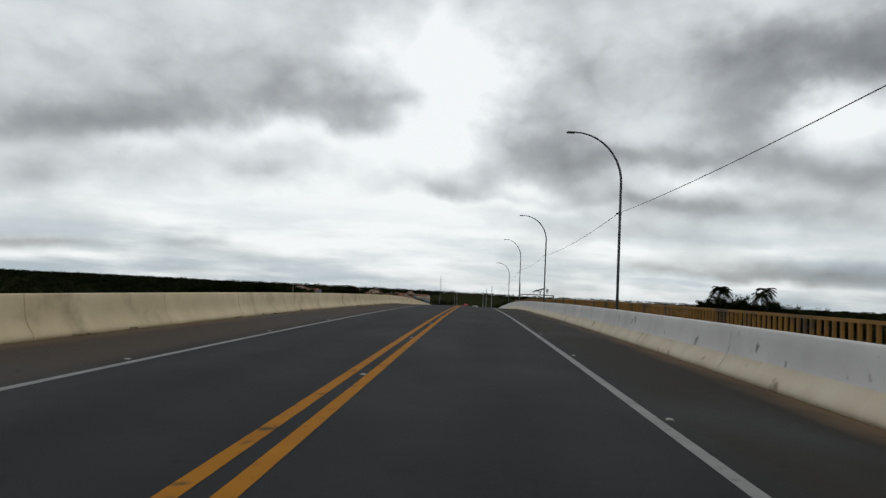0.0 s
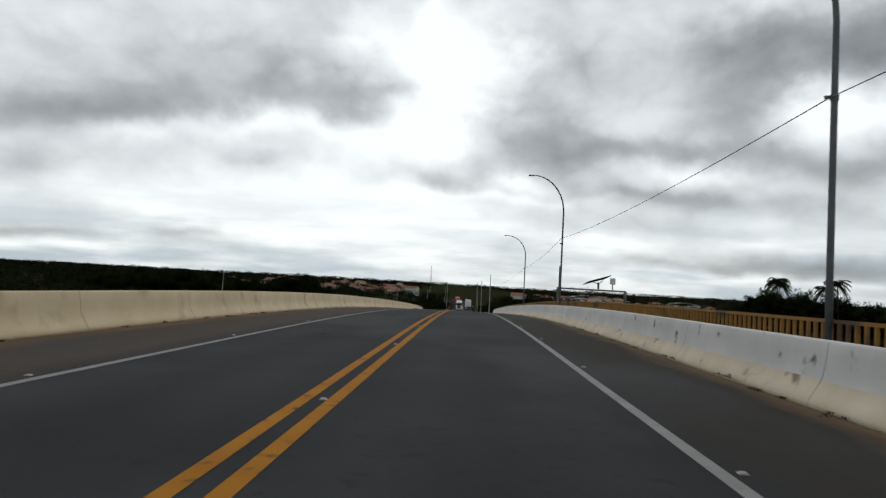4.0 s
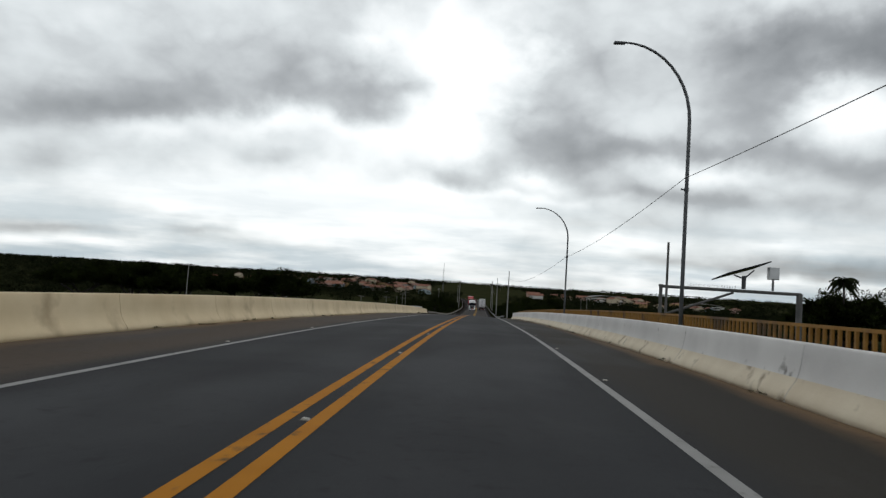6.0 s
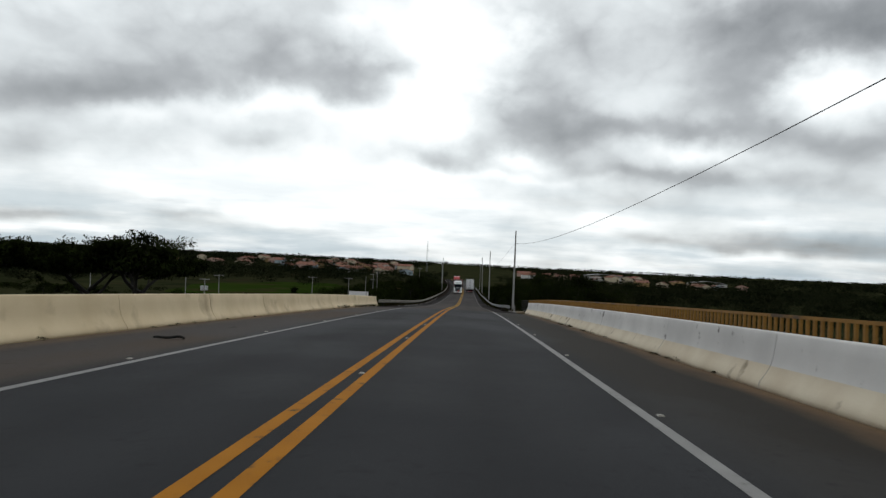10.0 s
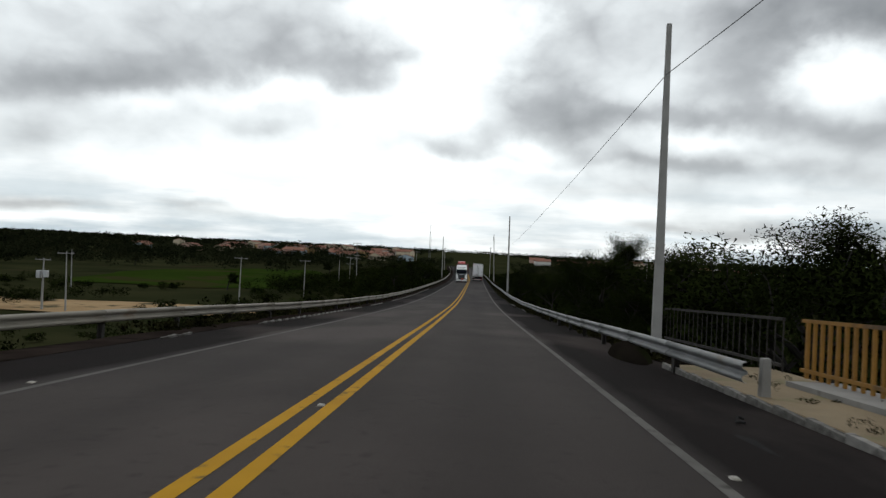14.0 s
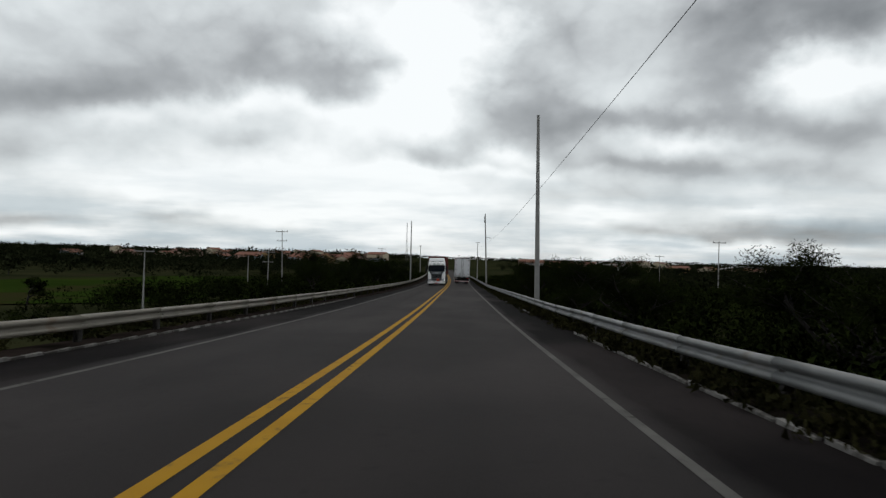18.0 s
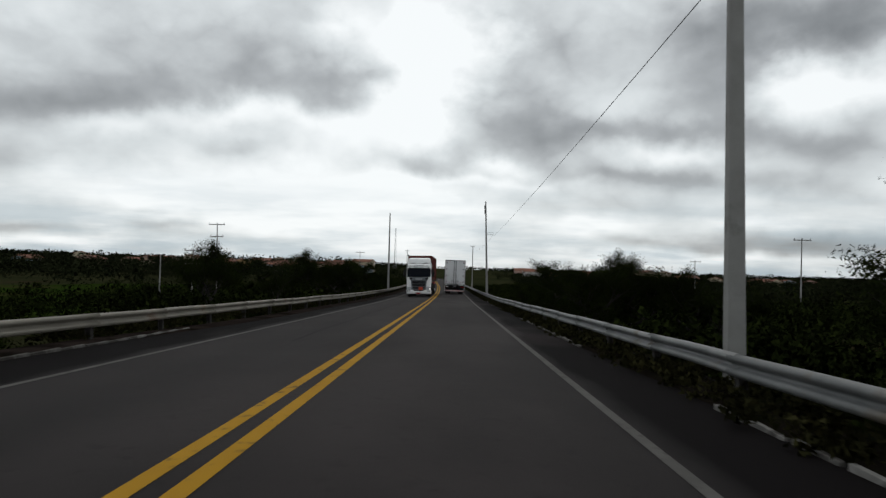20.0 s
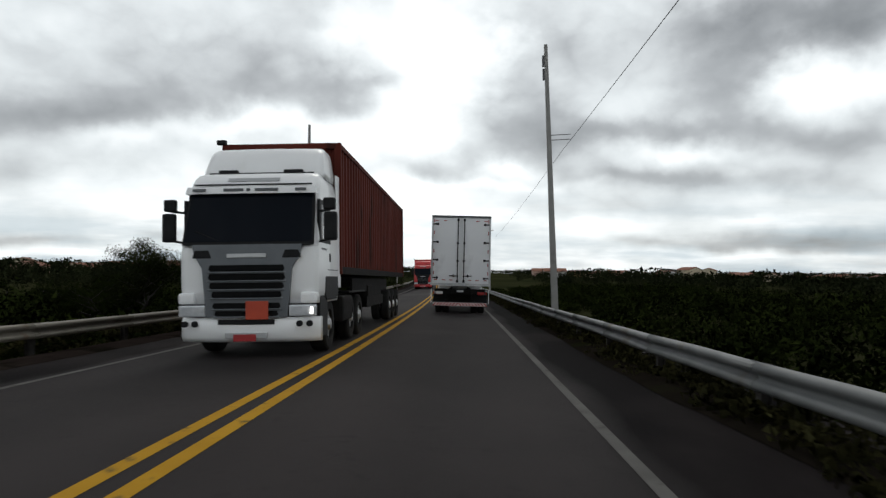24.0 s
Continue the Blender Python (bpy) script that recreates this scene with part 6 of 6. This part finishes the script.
# the end of the walkway, past the barrier
vs, fs = sweep([(5.75, -0.03), (7.9, -0.03), (7.9, 0.13), (5.85, 0.10)], 190.6, 202.2, 1.2, True)
structure(mesh_object("walkway_end", vs, fs, M["sand"]), "sandy dirt-covered end of the walkway", "pavement")
r0 = random.Random(3)
root = structure(new("walkway_kerb"), "chipped concrete kerb of the walkway end", "kerb")
for k in range(12):
    bm = bmesh.new()
    box(bm, (0, 0, 0.03), (0.09, 0.955, 0.13), 0.01, Euler((0, r0.uniform(-0.04, 0.04), r0.uniform(-0.01, 0.01))).to_matrix().to_4x4())
    ob = part("kerb_stone", bm, M["kerb"], root)
    ob.location = on_road(5.74, 191.1 + k * 0.96, 0)
bm = bmesh.new()
box(bm, (0, 0, 0.28), (0.15, 0.15, 0.58), 0.02, taper=(0.85, 0.85))
st = part("concrete_stub", bm, M["concrete"])
st.location = on_road(6.02, 197.5, 0.08)
tagged(st, "short grey concrete stub post in the sand", "post")

# the board beyond the barrier end, seen from its back
zb = ground_z(-9.4, 201.4)
bd = thing("road_sign", Matrix.Translation((-9.45, 201.4, zb)), "pale grey back of a large road sign board", "road sign")
top = -3.0 - zb
plate(bd, "board", (0.0, 0, top - 0.7), (1.72, 0.05, 1.4), "tape_white", "plain pale board", 0.01)
plate(bd, "side_board", (0.99, 0.06, top - 0.7), (0.18, 0.05, 1.4), "tape_white", "plain pale board", 0.01)
plate(bd, "gap_post", (0.88, 0.09, top - 0.75), (0.06, 0.06, 1.4), "dull_steel")
for x in (-0.6, 0.6):
    bm = bmesh.new()
    rod(bm, (x, 0.07, -0.3), (x, 0.07, top - 0.1), 0.045, n=10)
    part("post", bm, M["dull_steel"], bd)

# ---- small things on the road ----
bm = bmesh.new()
box(bm, (0, 0, 0.008), (0.085, 0.085, 0.016), 0.0, taper=(0.6, 0.6))
stud_me = bpy.data.meshes.new("road_stud")
bm.to_mesh(stud_me)
bm.free()
stud_me.materials.append(M["stud"])
for k in range(-1, 25):
    for x, ph in ((3.83, 0.0), (-3.78, 3.0), (0.08, 2.0)):
        s = k * 8.0 + ph + 0.4
        if s < 196:
            ob = new("road_stud", stud_me)
            ob.location = on_road(x, s, 0.003)
            tagged(ob, "small square reflective road stud beside the line", "road stud", "road studs")
structure(mesh_object("expansion_joint", *sweep([(-6.9, 0.003), (0, 0.003), (6.35, 0.003)], 104.9, 105.02, 1), M["tar"]), "dark rubber expansion joint across the deck", "joint")
structure(mesh_object("expansion_joint", *sweep([(-6.9, 0.003), (0, 0.003), (6.35, 0.003)], JOINT - 0.04, JOINT + 0.06, 1), M["tar"]), "dark rubber expansion joint across the deck", "joint")
for x, y, rz, k in ((-4.9, 143.6, 20, 0.8), (4.9, 195.2, 70, 0.5), (-4.4, 246.8, 10, 0.6)):
    pts = [(0.42 * k * math.cos(a), 0.16 * k * math.sin(a * 1.3), 0.02 + 0.03 * math.sin(2 * a) ** 2) for a in [j * 0.28 for j in range(10)]]
    vs, fs = tube(pts, 0.035 * k, 6)
    ob = mesh_object("tyre_scrap", vs, fs, M["rubber"])
    ob.matrix_world = Matrix.Translation(on_road(x, y, 0.012)) @ pose(0, 0, 0, 0, 0, rz)
    tagged(ob, "black scrap of a burst tyre on the asphalt", "debris", "road debris")
weeds = [(-6.95 + rr.uniform(-0.06, 0.1), rr.uniform(175, 199), 0, rr.uniform(0.08, 0.28), rr.uniform(0.2, 0.5)) for _ in range(70)]
weeds += [(rr.uniform(5.95, 7.6), rr.uniform(191, 200), 0.09, rr.uniform(0.05, 0.2), rr.uniform(0.12, 0.35)) for _ in range(22)]
weeds += [(6.38 + rr.uniform(-0.05, 0.03), rr.uniform(60, 190), 0, rr.uniform(0.03, 0.12), rr.uniform(0.15, 0.4)) for _ in range(50)]
weeds += [(-6.97 + rr.uniform(-0.03, 0.05), rr.uniform(0, 175), 0, rr.uniform(0.03, 0.10), rr.uniform(0.15, 0.4)) for _ in range(60)]
clumps("kerb_weeds", [(on_road(x, y)[0], y, on_road(x, y)[2] + z, h, w) for x, y, z, h, w in weeds], 90, 0.03, M["leaf_dry"], 12, "small dry weeds at the foot of the barriers", "weeds")

M["skid"] = material("worn_tyre_rubber_on_asphalt", (0.016, 0.0165, 0.0175), (0.024, 0.0245, 0.026), 0.9, 3, 50, 0.2, stain=(0.031, 0.032, 0.034), stain_scale=2.0, stain_at=0.48, spec=0.08)
for x, s0, s1, w in ((2.65, 116.5, 129.0, 0.13), (2.45, 176.5, 184.5, 0.12)):
    structure(mesh_object("skid_mark", *sweep([(x - w / 2, 0.003), (x + w / 2, 0.003)], s0, s1, 1.5, shift=lambda q: (0.05 * math.sin(q * 0.5) - 0.01 * (q - s0), 0)), M["skid"]), "faint dark tyre mark along the lane", "tyre mark")
for x, s0, long, w in ((-2.0, 69.0, 0.45, 0.16), (-1.7, 72.6, 0.30, 0.10), (-5.2, 149.0, 0.5, 0.12), (4.6, 194.0, 0.7, 0.18)):
    pts = [(x + 0.5 * w * (0.7 + 0.3 * math.sin(3.1 * k)) * math.cos(k), s0 + long * (0.8 + 0.2 * math.cos(2.3 * k)) * math.sin(k)) for k in [j * math.pi / 8 for j in range(16)]]
    structure(mesh_object("tar_patch", [on_road(a, b, 0.003) for a, b in pts], [tuple(range(16))], M["tar"]), "small dark tar patch on the asphalt", "tar patch")
structure(mesh_object("tar_seam", *sweep([(-1.75, 0.003), (-1.70, 0.003)], 296, 334, 2, shift=lambda s: (0.05 * math.sin(s * 0.6), 0)), M["tar"]), "thin dark tar seam along the lane", "road seam")


# low dark mound where the walkway ends
vs, fs = [], []
for j in range(9):
    for i in range(20):
        a, q = 2 * math.pi * i / 20, j / 8
        k = 1 + 0.3 * noise.noise((math.cos(a), math.sin(a), 4.0))
        vs.append((0.42 * k * q * math.cos(a), 1.9 * k * q * math.sin(a), 0.36 * (1 - q * q) ** 0.6 + 0.06 * noise.noise((q * 3 * math.cos(a), q * 5 * math.sin(a), 1.0)) * (1 - q) - 0.02 * q))
for j in range(8):
    fs += [(j * 20 + i, j * 20 + (i + 1) % 20, (j + 1) * 20 + (i + 1) % 20, (j + 1) * 20 + i) for i in range(20)]
ob = mesh_object("soil_heap", vs, fs, M["verge"], smooth=True)
ob.location = on_road(5.45, 204.2, 0.0)
tagged(ob, "low dark mound beside the road edge", "soil heap")
